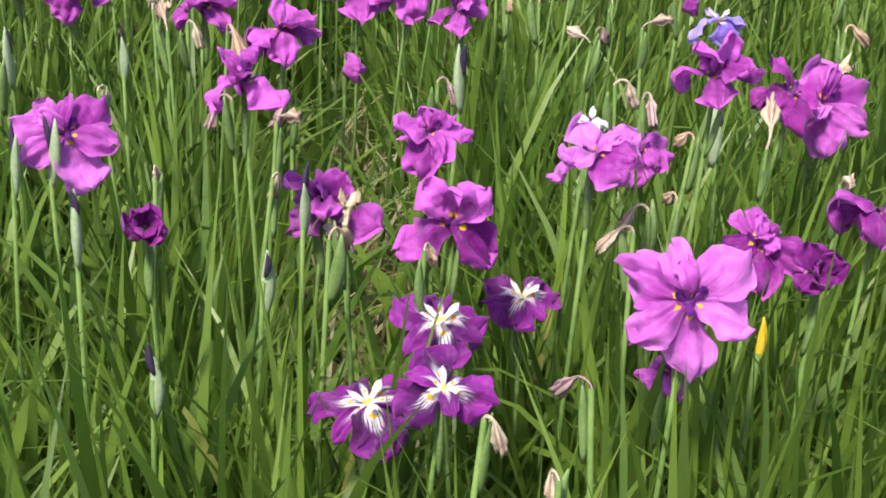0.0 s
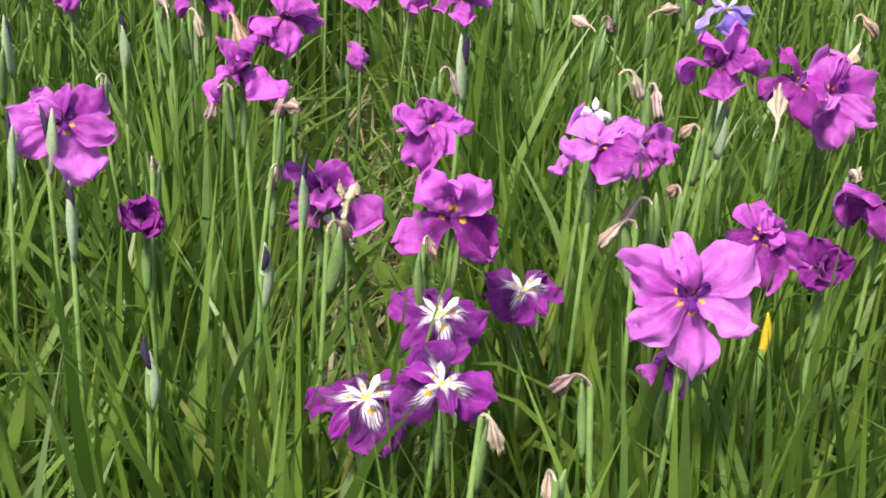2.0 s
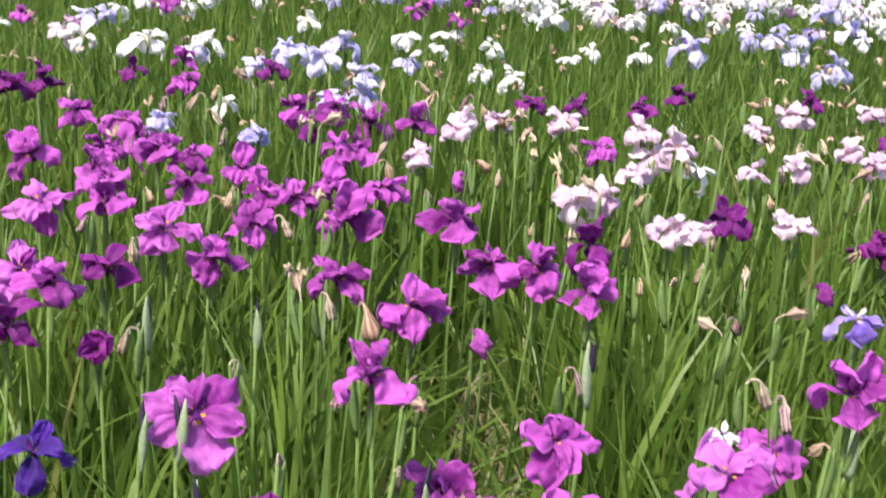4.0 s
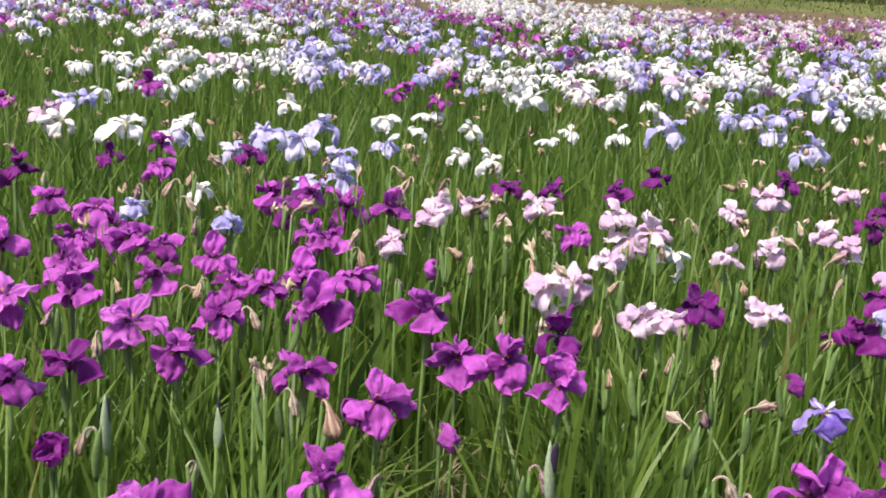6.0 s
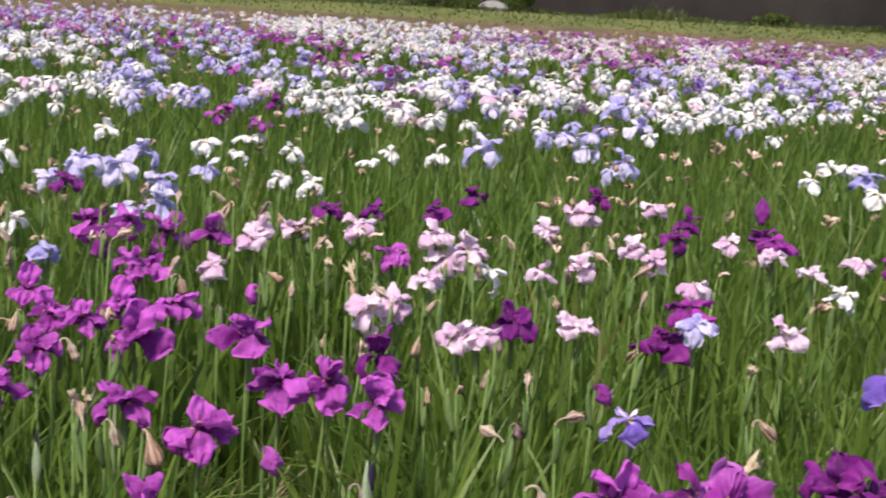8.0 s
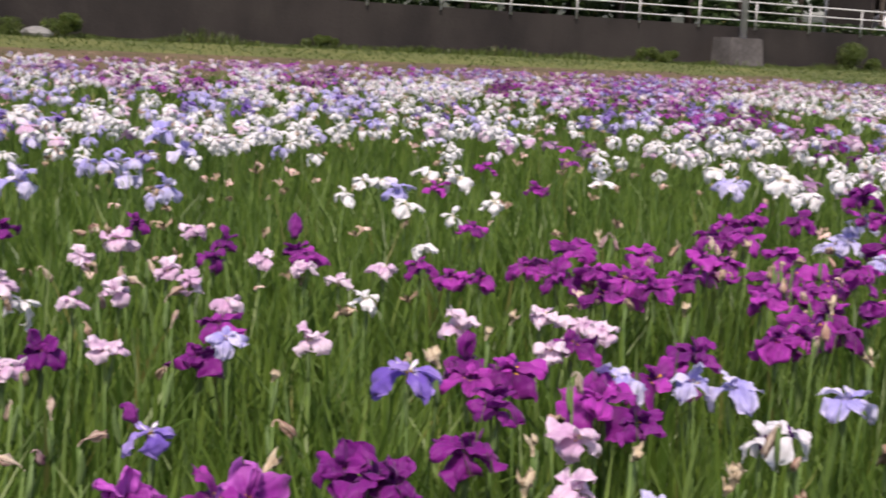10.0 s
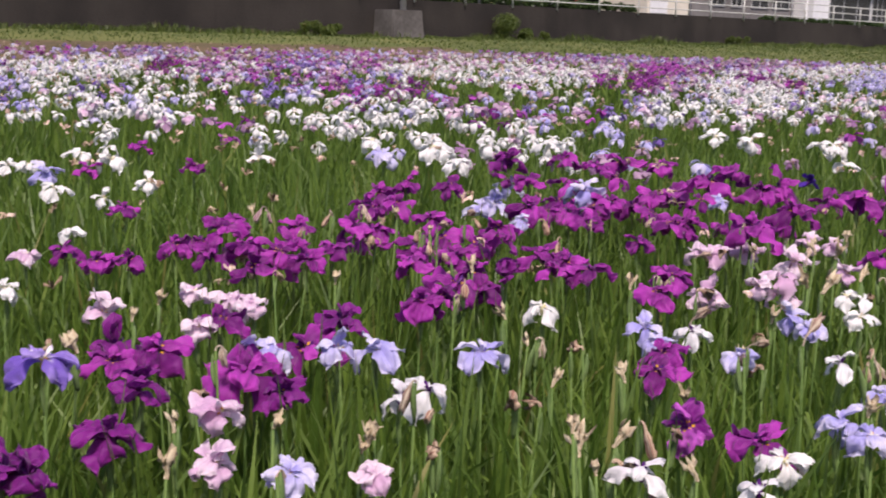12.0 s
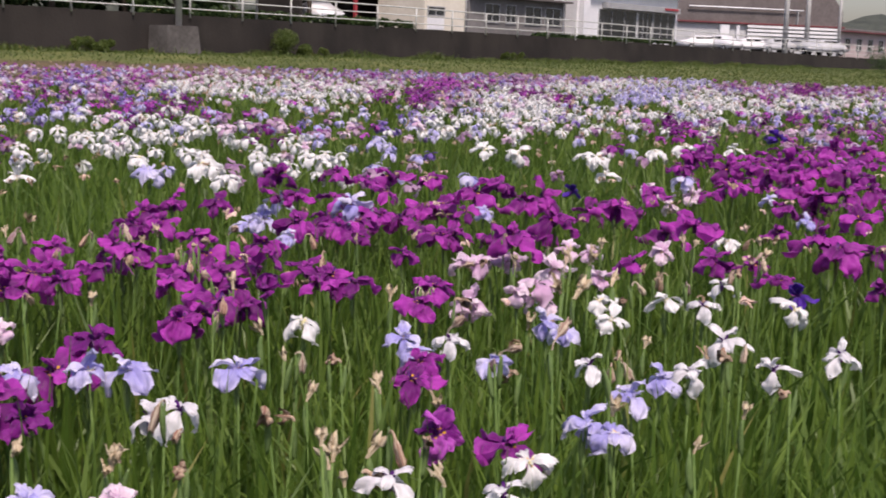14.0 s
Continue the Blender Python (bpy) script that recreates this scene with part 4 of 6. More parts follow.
iris(-0.138, 5.394, 0.785, 0.091, "white")
iris(2.618, 5.718, 0.785, 0.114, "white")
iris(2.530, 5.744, 0.785, 0.114, "white")
iris(0.081, 5.521, 0.785, 0.117, "white")
iris(0.495, 5.572, 0.785, 0.091, "white")
iris(0.697, 5.572, 0.785, 0.117, "white")
iris(0.400, 6.570, 0.820, 0.167, "white")
iris(-0.110, 6.720, 0.690, 0.143, "white")
iris(-0.753, 6.072, 0.785, 0.116, "white")
iris(-0.130, 8.990, 0.730, 0.153, "white")
iris(3.114, 1.047, 0.785, 0.102, "veined")
iris(1.762, 1.055, 0.785, 0.094, "veined")
iris(2.853, 1.099, 0.785, 0.096, "veined")
iris(1.675, 1.220, 0.785, 0.094, "veined")
iris(2.688, 1.221, 0.785, 0.095, "veined")
iris(3.036, 1.317, 0.785, 0.119, "veined")
iris(2.584, 1.421, 0.785, 0.094, "veined")
iris(3.418, 1.577, 0.785, 0.096, "veined")
iris(3.757, 1.690, 0.785, 0.094, "veined")
iris(1.624, 1.773, 0.785, 0.095, "veined")
iris(1.703, 1.782, 0.785, 0.107, "veined", 20)
iris(2.548, 1.799, 0.785, 0.094, "veined")
iris(1.307, 1.896, 0.785, 0.100, "pink", 25)
iris(1.149, 1.658, 0.785, 0.083, "pink")
iris(3.290, 2.310, 0.700, 0.123, "pink")
iris(3.584, 2.021, 0.785, 0.089, "pink")
iris(3.830, 2.370, 0.740, 0.127, "pink")
iris(3.184, 2.055, 0.785, 0.082, "pink")
iris(4.209, 2.160, 0.785, 0.091, "pink")
iris(3.670, 2.610, 0.740, 0.128, "pink")
iris(3.960, 2.660, 0.710, 0.125, "pink")
iris(4.001, 2.325, 0.785, 0.084, "pink")
iris(3.992, 2.412, 0.785, 0.085, "pink")
iris(1.615, 2.497, 0.785, 0.083, "pink")
iris(1.970, 2.910, 0.720, 0.124, "pink")
iris(1.826, 2.603, 0.785, 0.085, "pink")
iris(0.427, 2.661, 0.785, 0.082, "pink")
iris(0.383, 2.677, 0.785, 0.082, "pink")
iris(1.108, 2.728, 0.785, 0.082, "pink")
iris(1.506, 2.747, 0.785, 0.103, "pink")
iris(0.647, 2.754, 0.785, 0.082, "pink")
iris(0.225, 2.95, 0.765, 0.118, "pink", 35)
iris(0.285, 2.97, 0.775, 0.090, "pink", 25)
iris(1.798, 2.833, 0.785, 0.083, "pink")
iris(6.560, 3.290, 0.720, 0.125, "pink")
iris(6.370, 3.330, 0.690, 0.123, "pink")
iris(1.055, 3.180, 0.785, 0.085, "pink")
iris(6.690, 3.640, 0.710, 0.124, "pink")
iris(0.374, 3.170, 0.785, 0.082, "pink")
iris(0.673, 3.266, 0.785, 0.082, "pink")
iris(-0.141, 3.258, 0.785, 0.081, "pink")
iris(1.439, 3.368, 0.785, 0.083, "pink")
iris(0.812, 3.379, 0.785, 0.084, "pink")
iris(1.038, 3.484, 0.785, 0.082, "pink")
iris(1.653, 3.532, 0.785, 0.083, "pink")
iris(1.422, 3.606, 0.785, 0.083, "pink")
iris(0.534, 3.547, 0.785, 0.105, "pink")
iris(1.012, 3.623, 0.785, 0.082, "pink")
iris(-0.051, 3.598, 0.785, 0.090, "pink")
iris(1.342, 3.770, 0.785, 0.082, "pink")
iris(0.465, 3.737, 0.785, 0.103, "pink")
iris(-0.029, 3.785, 0.785, 0.081, "pink")
iris(0.067, 3.789, 0.785, 0.081, "pink")
iris(0.821, 3.909, 0.785, 0.089, "pink")
iris(0.248, 3.850, 0.785, 0.098, "pink")
iris(1.003, 4.187, 0.785, 0.105, "pink")
iris(1.315, 4.406, 0.785, 0.092, "pink")
iris(0.446, 1.255, 0.785, 0.056, "cup", 50)
iris(-0.243, 1.470, 0.735, 0.062, "cup", 60)
iris(-0.520, 1.814, 0.785, 0.057, "cup", 50)
iris(2.510, 2.400, 0.820, 0.090, "cup", 40)
iris(-0.005, 2.216, 0.700, 0.047, "fold")
iris(0.584, 2.321, 0.785, 0.039, "fold")
iris(-0.029, 3.044, 0.785, 0.041, "fold")
iris(1.570, 4.090, 0.860, 0.078, "fold")
iris(0.127, 0.919, 0.785, 0.038, "spent")
iris(0.081, 1.003, 0.785, 0.037, "spent")
iris(0.176, 1.046, 0.785, 0.037, "spent")
iris(0.056, 1.310, 0.785, 0.039, "spent")
iris(-0.040, 1.336, 0.785, 0.037, "spent")
iris(0.280, 1.350, 0.785, 0.037, "spent")
iris(0.310, 1.409, 0.785, 0.037, "spent")
iris(0.345, 1.424, 0.791, 0.037, "spent")
iris(0.540, 1.690, 0.750, 0.059, "spent")
iris(-0.233, 1.496, 0.785, 0.037, "spent")
iris(-0.102, 1.498, 0.785, 0.038, "spent")
iris(0.558, 1.486, 0.785, 0.039, "spent")
iris(0.421, 1.632, 0.785, 0.037, "spent")
iris(-0.103, 1.678, 0.785, 0.037, "spent")
iris(-0.090, 1.940, 0.720, 0.057, "spent")
iris(-0.180, 1.960, 0.820, 0.064, "spent")
iris(-0.163, 1.756, 0.785, 0.044, "spent")
iris(-0.339, 1.790, 0.785, 0.037, "spent")
iris(0.390, 1.782, 0.785, 0.046, "spent")
iris(0.114, 1.843, 0.785, 0.037, "spent")
iris(0.364, 1.843, 0.785, 0.047, "spent")
iris(-0.487, 1.896, 0.785, 0.037, "spent")
iris(-0.320, 2.310, 0.730, 0.057, "spent")
iris(-0.278, 2.070, 0.785, 0.044, "spent")
iris(0.366, 2.031, 0.785, 0.037, "spent")
iris(0.810, 2.131, 0.785, 0.046, "spent")
iris(-0.252, 2.111, 0.785, 0.043, "spent")
iris(0.392, 2.116, 0.785, 0.037, "spent")
iris(0.468, 2.125, 0.785, 0.037, "spent")
iris(-0.313, 2.192, 0.785, 0.037, "spent")
iris(0.453, 2.283, 0.785, 0.038, "spent")
iris(0.325, 2.281, 0.785, 0.037, "spent")
iris(0.274, 2.307, 0.785, 0.038, "spent")
iris(0.403, 2.403, 0.785, 0.040, "spent")
iris(-0.722, 2.471, 0.785, 0.037, "spent")
iris(0.725, 2.545, 0.785, 0.044, "spent")
iris(-0.296, 2.540, 0.785, 0.037, "spent")
iris(-0.391, 2.558, 0.785, 0.044, "spent")
iris(-0.590, 2.960, 0.710, 0.057, "spent")
iris(0.453, 2.626, 0.785, 0.040, "spent")
iris(0.299, 2.647, 0.785, 0.040, "spent")
iris(0.109, 2.636, 0.785, 0.037, "spent")
iris(-0.679, 2.714, 0.785, 0.039, "spent")
iris(-0.496, 2.767, 0.785, 0.041, "spent")
iris(-0.112, 2.826, 0.785, 0.040, "spent")
iris(0.838, 2.928, 0.785, 0.042, "spent")
iris(0.265, 2.904, 0.785, 0.044, "spent")
iris(0.383, 2.942, 0.785, 0.038, "spent")
iris(0.656, 3.032, 0.785, 0.040, "spent")
iris(0.049, 3.094, 0.785, 0.046, "spent")
iris(0.179, 3.111, 0.785, 0.045, "spent")
iris(-0.228, 3.128, 0.785, 0.045, "spent")
iris(0.899, 3.214, 0.785, 0.045, "spent")
iris(0.751, 3.327, 0.785, 0.047, "spent")
iris(0.257, 3.287, 0.785, 0.042, "spent")
iris(0.515, 3.345, 0.785, 0.042, "spent")
iris(0.890, 3.405, 0.785, 0.043, "spent")
iris(0.447, 3.356, 0.785, 0.040, "spent")
iris(-0.110, 3.860, 0.830, 0.065, "spent")
iris(0.110, 3.465, 0.785, 0.041, "spent")
iris(0.369, 3.555, 0.785, 0.045, "spent")
iris(0.740, 4.170, 0.700, 0.057, "spent")
iris(1.110, 4.250, 0.700, 0.057, "spent")
iris(0.908, 3.701, 0.785, 0.046, "spent")
iris(0.000, 4.360, 0.750, 0.059, "spent")
iris(0.882, 4.352, 0.785, 0.047, "spent")
iris(2.167, 0.934, 0.785, 0.037, "faded")
iris(2.436, 0.969, 0.785, 0.037, "faded")
iris(2.688, 0.986, 0.785, 0.041, "faded")
iris(1.718, 1.142, 0.785, 0.046, "faded")
iris(1.840, 1.420, 0.740, 0.059, "faded")
iris(1.780, 1.450, 0.740, 0.059, "faded")
iris(1.605, 1.255, 0.785, 0.037, "faded")
iris(1.675, 1.281, 0.785, 0.047, "faded")
iris(1.892, 1.333, 0.785, 0.041, "faded")
iris(1.649, 1.333, 0.785, 0.047, "faded")
iris(2.540, 1.590, 0.740, 0.059, "faded")
iris(-0.023, 1.370, 0.785, 0.037, "faded")
iris(1.760, 1.600, 0.800, 0.062, "faded")
iris(2.680, 1.404, 0.785, 0.044, "faded")
iris(2.827, 1.421, 0.785, 0.046, "faded")
iris(2.940, 1.700, 0.850, 0.073, "faded")
iris(1.466, 1.491, 0.785, 0.041, "faded")
iris(1.475, 1.491, 0.785, 0.039, "faded")
iris(2.680, 1.760, 0.690, 0.056, "faded")
iris(2.980, 1.770, 0.850, 0.068, "faded")
iris(1.369, 1.562, 0.785, 0.038, "faded")
iris(3.270, 1.790, 0.830, 0.064, "faded")
iris(1.395, 1.579, 0.785, 0.047, "faded")
iris(1.140, 1.800, 0.720, 0.057, "faded")
iris(1.805, 1.576, 0.785, 0.046, "faded")
iris(1.431, 1.606, 0.785, 0.048, "faded")
iris(2.066, 1.594, 0.785, 0.042, "faded")
iris(2.101, 1.629, 0.785, 0.047, "faded")
iris(1.918, 1.655, 0.785, 0.045, "faded")
iris(3.430, 1.970, 0.850, 0.068, "faded")
iris(1.325, 1.755, 0.785, 0.049, "faded")
iris(0.760, 2.030, 0.730, 0.058, "faded")
iris(1.175, 1.835, 0.785, 0.041, "faded")
iris(2.197, 1.829, 0.785, 0.043, "faded")
iris(2.188, 1.855, 0.785, 0.039, "faded")
iris(1.170, 2.190, 0.850, 0.066, "faded")
iris(2.117, 1.923, 0.785, 0.038, "faded")
iris(1.325, 2.028, 0.785, 0.043, "faded")
iris(0.908, 2.415, 0.785, 0.037, "faded")
iris(1.252, 2.490, 0.785, 0.049, "faded")
iris(2.300, 2.890, 0.740, 0.059, "faded")
iris(1.507, 2.613, 0.785, 0.038, "faded")
iris(1.648, 2.745, 0.785, 0.042, "faded")
iris(1.333, 2.988, 0.785, 0.043, "faded")
iris(-0.215, 1.260, 0.665, 0.023, "bud")
iris(-0.110, 1.385, 0.710, 0.022, "bud")
iris(-0.297, 1.357, 0.785, 0.019, "bud")
iris(-0.067, 1.429, 0.785, 0.019, "bud")
iris(-0.397, 1.540, 0.785, 0.019, "bud")
iris(-0.362, 1.566, 0.785, 0.019, "bud")
iris(0.455, 1.649, 0.785, 0.019, "bud")
iris(-0.478, 1.922, 0.785, 0.019, "bud")
iris(0.130, 1.690, 0.840, 0.017, "bud")
iris(-0.330, 1.957, 0.785, 0.019, "bud")
iris(0.310, 1.270, 0.661, 0.050, "magenta", 10)
iris(0.247, 1.460, 0.871, 0.036, "veined", 10)
iris(-0.022, 1.580, 0.686, 0.050, "veined", 30)
# </irises>


def withered_among(seed, count, r0, r1, a0, a1):
    """Withered heads that stand between the flowers of a stand, hooked and shrunken."""
    q = random.Random(seed)
    for _ in range(count):
        d = math.sqrt(q.uniform(r0 * r0, r1 * r1))
        w = radians(q.uniform(a0, a1))
        iris(d * math.sin(w), d * math.cos(w), q.uniform(0.73, 0.86), q.uniform(0.042, 0.060), "spent" if q.random() < 0.7 else "faded")


withered_among(5, 84, 1.9, 5.0, 34, 68)
withered_among(6, 26, 2.3, 4.3, -17, 4)


# ---- beds of far irises: soft-edged patches of one colour ----
BEDS = []


def bed(x, y, across, along, kind, density):
    BEDS.append((x, y, across, along, kind, density))


# <beds>
bed(-2.6, 16.8, 6.0, 5.4, "mixed_dark", 1)
bed(-2.3, 11.2, 1.3, 3.2, "white", 1.1)
bed(-0.9, 9.5, 0.5, 2.8, "lavender", 1.1)
bed(-1.6, 8.0, 0.8, 1.7, "white", 0.9)
bed(0.4, 16.3, 0.9, 4.4, "magenta", 1.2)
bed(-0.2, 11.8, 0.6, 4.5, "lavender", 1)
bed(6.1, 40.2, 5.5, 25.9, "white", 1.2)
bed(6.2, 24.1, 2.0, 8.4, "rose", 1)
bed(11.1, 35.7, 1.7, 16.8, "none", 0)
bed(12.6, 40.1, 2.4, 9.1, "white", 1.2)
bed(8.9, 23.9, 2.1, 7.8, "rose", 1.1)
bed(1.2, 9.1, 1.3, 2.1, "white", 0.9)
bed(2.1, 11.5, 0.5, 2.0, "lavender", 1)
bed(2.3, 9.1, 1.3, 2.7, "white", 0.9)
bed(1.9, 7.3, 0.3, 1.1, "lavender", 1)
bed(-0.8, 5.8, 0.9, 0.6, "none", 0)
bed(-1.4, 6.4, 0.1, 0.4, "magenta", 0.8)
bed(-0.2, 6.9, 0.2, 0.5, "magenta", 0.8)
bed(4.8, 17.0, 0.7, 4.6, "rose", 1)
bed(8.1, 19.7, 1.6, 4.9, "rose", 1)
bed(4.9, 13.3, 0.8, 2.5, "white", 1.1)
bed(5.4, 12.7, 0.4, 2.2, "lavender", 1.1)
bed(8.2, 15.6, 1.6, 4.7, "white", 1.2)
bed(9.7, 17.0, 0.3, 2.4, "purple", 0.8)
bed(3.4, 11.5, 0.3, 1.6, "lavender", 1.1)
bed(5.2, 9.7, 0.9, 2.3, "white", 1)
bed(2.6, 8.1, 0.7, 2.0, "white", 1)
bed(1.8, 6.8, 0.1, 1.1, "lavender", 1)
bed(14.8, 20.7, 1.9, 9.3, "rose", 1.2)
bed(7.6, 11.1, 0.5, 1.8, "violetblue", 1.2)
bed(10.9, 13.8, 0.5, 3.3, "violetblue", 1.2)
bed(9.0, 10.5, 0.5, 1.7, "plum", 1)
bed(3.4, 7.4, 0.4, 1.6, "none", 0)
bed(13.3, 18.7, 1.9, 8.0, "rose", 1.3)
bed(11.0, 14.0, 0.3, 2.6, "violetblue", 1.3)
bed(7.6, 11.2, 0.4, 2.0, "violetblue", 1.1)
bed(10.2, 11.8, 0.5, 2.1, "plum", 1.2)
bed(6.4, 8.3, 1.0, 2.6, "white", 1)
bed(14.7, 15.1, 2.1, 5.8, "white", 1.2)
bed(32.3, 29.6, 7.3, 11.1, "mauve", 1.2)
bed(10.1, 11.0, 0.6, 1.7, "none", 0)
bed(6.2, 5.9, 0.4, 1.3, "white", 1)
bed(6.9, 6.0, 0.2, 1.1, "lavender", 1.1)
bed(17.9, 14.7, 1.0, 5.9, "mauve", 1.2)
bed(27.4, 20.2, 3.2, 12.9, "mauve", 1.1)
bed(14.9, 12.6, 0.5, 2.0, "plum", 1.1)
bed(13.4, 9.1, 0.7, 3.0, "white", 1.3)
bed(42.4, 31.6, 3.7, 10.1, "violetblue", 1)
bed(22.0, 12.2, 3.2, 11.8, "white", 1.1)
bed(22.1, 12.8, 1.1, 5.7, "lavender", 1.2)
bed(11.6, 6.2, 0.3, 1.1, "purple", 1)
bed(9.5, 7.4, 0.7, 2.6, "white", 1)
bed(9.9, 8.4, 0.4, 1.9, "violetblue", 1.1)
bed(31.3, 13.1, 2.9, 7.3, "mauve", 1.1)
bed(21.4, 9.1, 2.6, 4.8, "white", 1.1)
bed(20.0, 7.7, 1.0, 2.4, "violetblue", 1)
bed(14.6, 6.1, 1.2, 2.2, "mauve", 0.8)
bed(8.1, 5.7, 0.7, 1.4, "none", 0)
bed(9.8, 5.5, 1.0, 1.1, "none", 0)
bed(8.5, 3.6, 0.8, 2.5, "purple", 0.5)
bed(2.4, 3.2, 0.2, 0.5, "purple", 0.8)
bed(3.2, 3.5, 0.4, 1.2, "purple", 0.85)
bed(4.0, 3.5, 0.6, 1.0, "purple", 0.8)
bed(2.3, 2.4, 0.2, 0.2, "purple", 0.8)
bed(3.5, 2.1, 0.2, 0.6, "pink", 0.3)
bed(-0.8, 2.9, 0.2, 0.5, "magenta", 0.6)
bed(-0.3, 3.0, 0.2, 0.6, "magenta", 0.6)
bed(0.7, 3.5, 0.4, 0.6, "pink", 0.2)
bed(-2.6, 9.4, 0.4, 0.8, "none", 0)
bed(-1.5, 9.8, 0.3, 0.7, "none", 0)
bed(-0.6, 9.9, 0.3, 1.3, "none", 0)
bed(0.6, 14.8, 0.9, 1.3, "none", 0)
# tighter clumps and green gaps within them
bed(4.9, 18.2, 0.2, 2.6, "blush", 1.2)
bed(6.2, 20.4, 0.4, 3.0, "none", 0)
bed(6.6, 19.1, 0.5, 2.5, "white", 1.2)
bed(4.1, 14.5, 0.3, 0.8, "mauve", 1.2)
bed(3.6, 12.5, 0.2, 0.7, "bluish", 1.5)
bed(4.3, 13.7, 0.1, 0.8, "bluish", 1.5)
bed(3.7, 11.2, 0.1, 0.8, "bluish", 1.5)
bed(3.9, 10.8, 0.2, 0.5, "white", 1.5)
bed(5.0, 13.9, 0.2, 1.2, "none", 0)
bed(4.8, 12.3, 0.1, 1.5, "lavender", 1.4)
bed(8.2, 19.5, 0.6, 4.2, "mauve", 1.2)
bed(6.6, 17.3, 0.2, 1.9, "plum", 1)
bed(5.6, 13.2, 0.2, 1.6, "bluish", 1.5)
bed(8.2, 16.8, 0.9, 3.5, "white", 1.3)
bed(13.8, 25.9, 1.6, 3.4, "dusk", 1.3)
bed(5.7, 11.7, 0.1, 0.6, "bluish", 1.5)
bed(6.2, 11.9, 0.2, 0.8, "bluish", 1.5)
bed(10.0, 17.8, 0.2, 2.1, "plum", 1.6)
bed(5.1, 9.5, 0.3, 0.8, "white", 1.4)
bed(5.2, 9.0, 0.1, 0.5, "lavender", 1.5)
bed(6.5, 10.4, 0.2, 0.8, "none", 0)
bed(3.2, 7.3, 0.1, 1.0, "none", 0)
bed(5.2, 8.4, 0.1, 0.6, "magenta", 1.4)
bed(4.8, 7.4, 0.1, 0.5, "magenta", 1.2)
bed(15.4, 21.6, 1.0, 7.0, "dusk", 1.4)
bed(9.6, 12.7, 0.1, 0.8, "plum", 1.6)
bed(10.4, 13.2, 0.1, 2.0, "bluish", 1.6)
bed(10.9, 13.3, 0.2, 1.2, "bluish", 1.6)
bed(10.4, 12.1, 0.1, 0.8, "plum", 1.5)
bed(9.4, 10.6, 0.1, 0.7, "plum", 1.6)
bed(7.3, 10.6, 0.2, 0.5, "bluish", 1.5)
bed(7.9, 10.9, 0.1, 0.7, "bluish", 1.5)
bed(7.5, 9.6, 0.1, 0.6, "plum", 1.2)
bed(16.9, 19.0, 0.8, 5.7, "blush", 1.3)
bed(31.1, 31.8, 1.8, 7.0, "lavender", 1.3)
bed(11.0, 11.6, 0.3, 2.2, "none", 0)
bed(7.9, 8.3, 0.1, 0.6, "bluish", 1.5)
bed(6.2, 6.7, 0.1, 0.5, "plum", 1)
bed(6.9, 7.1, 0.1, 0.5, "plum", 1)
bed(9.3, 9.1, 0.1, 0.6, "bluish", 1.4)
bed(17.0, 15.5, 1.3, 3.0, "blush", 1.3)
bed(11.7, 10.5, 0.2, 1.6, "none", 0)
bed(0.9, 12.5, 0.1, 0.8, "bluish", 1.5)
bed(1.3, 12.5, 0.3, 0.9, "none", 0)
bed(1.0, 11.1, 0.1, 0.5, "bluish", 1.4)
bed(0.9, 10.0, 0.1, 0.5, "plum", 1.2)
bed(1.3, 9.2, 0.1, 0.5, "bluish", 1.3)
bed(1.8, 10.2, 0.1, 0.5, "bluish", 1.5)
bed(2.3, 11.4, 0.1, 0.5, "bluish", 1.5)
bed(3.2, 19.2, 0.8, 2.3, "dusk", 1.2)
bed(4.8, 19.7, 0.6, 3.2, "blush", 1.2)
bed(2.4, 9.8, 0.1, 0.5, "none", 0)
bed(32.1, 25.7, 3.9, 8.8, "dusk", 1.5)
bed(20.9, 16.8, 0.6, 3.0, "magenta", 1.6)
bed(15.3, 12.6, 0.3, 2.4, "plum", 1.7)
bed(12.0, 10.8, 0.4, 1.5, "none", 0)
bed(27.4, 19.1, 0.7, 8.0, "mauve", 1.5)
bed(18.2, 12.6, 0.4, 1.7, "plum", 1.7)
bed(17.1, 11.2, 0.2, 3.4, "plum", 1.2)
bed(14.1, 9.5, 0.4, 1.9, "white", 1.8)
bed(10.1, 8.4, 0.1, 1.7, "bluish", 1.7)
bed(11.0, 8.4, 0.1, 1.1, "bluish", 1.5)
bed(22.9, 13.8, 0.8, 3.5, "white", 1.3)
bed(20.8, 12.1, 0.4, 5.6, "lavender", 1.5)
bed(11.8, 6.3, 0.2, 1.1, "plum", 1.7)
bed(31.9, 20.5, 0.5, 7.5, "dusk", 1.3)
bed(32.6, 13.9, 0.4, 7.7, "plum", 1.6)
bed(21.6, 9.9, 0.2, 3.5, "magenta", 1.5)
bed(20.4, 8.6, 1.3, 1.7, "white", 1.3)
bed(14.3, 6.1, 0.1, 1.2, "purple", 1.5)
bed(17.4, 6.8, 0.6, 0.7, "bluish", 1.6)
bed(13.7, 5.4, 0.1, 0.7, "plum", 0.9)
bed(11.8, 5.9, 0.1, 0.6, "plum", 1.1)
bed(23.6, 13.8, 0.3, 5.8, "lavender", 1.4)
bed(35.2, 18.8, 0.6, 9.1, "lavender", 1.4)
# </beds>


def far_edge_at(x):
    return field_edge(x) - 0.6 if x < 37 else -100.0


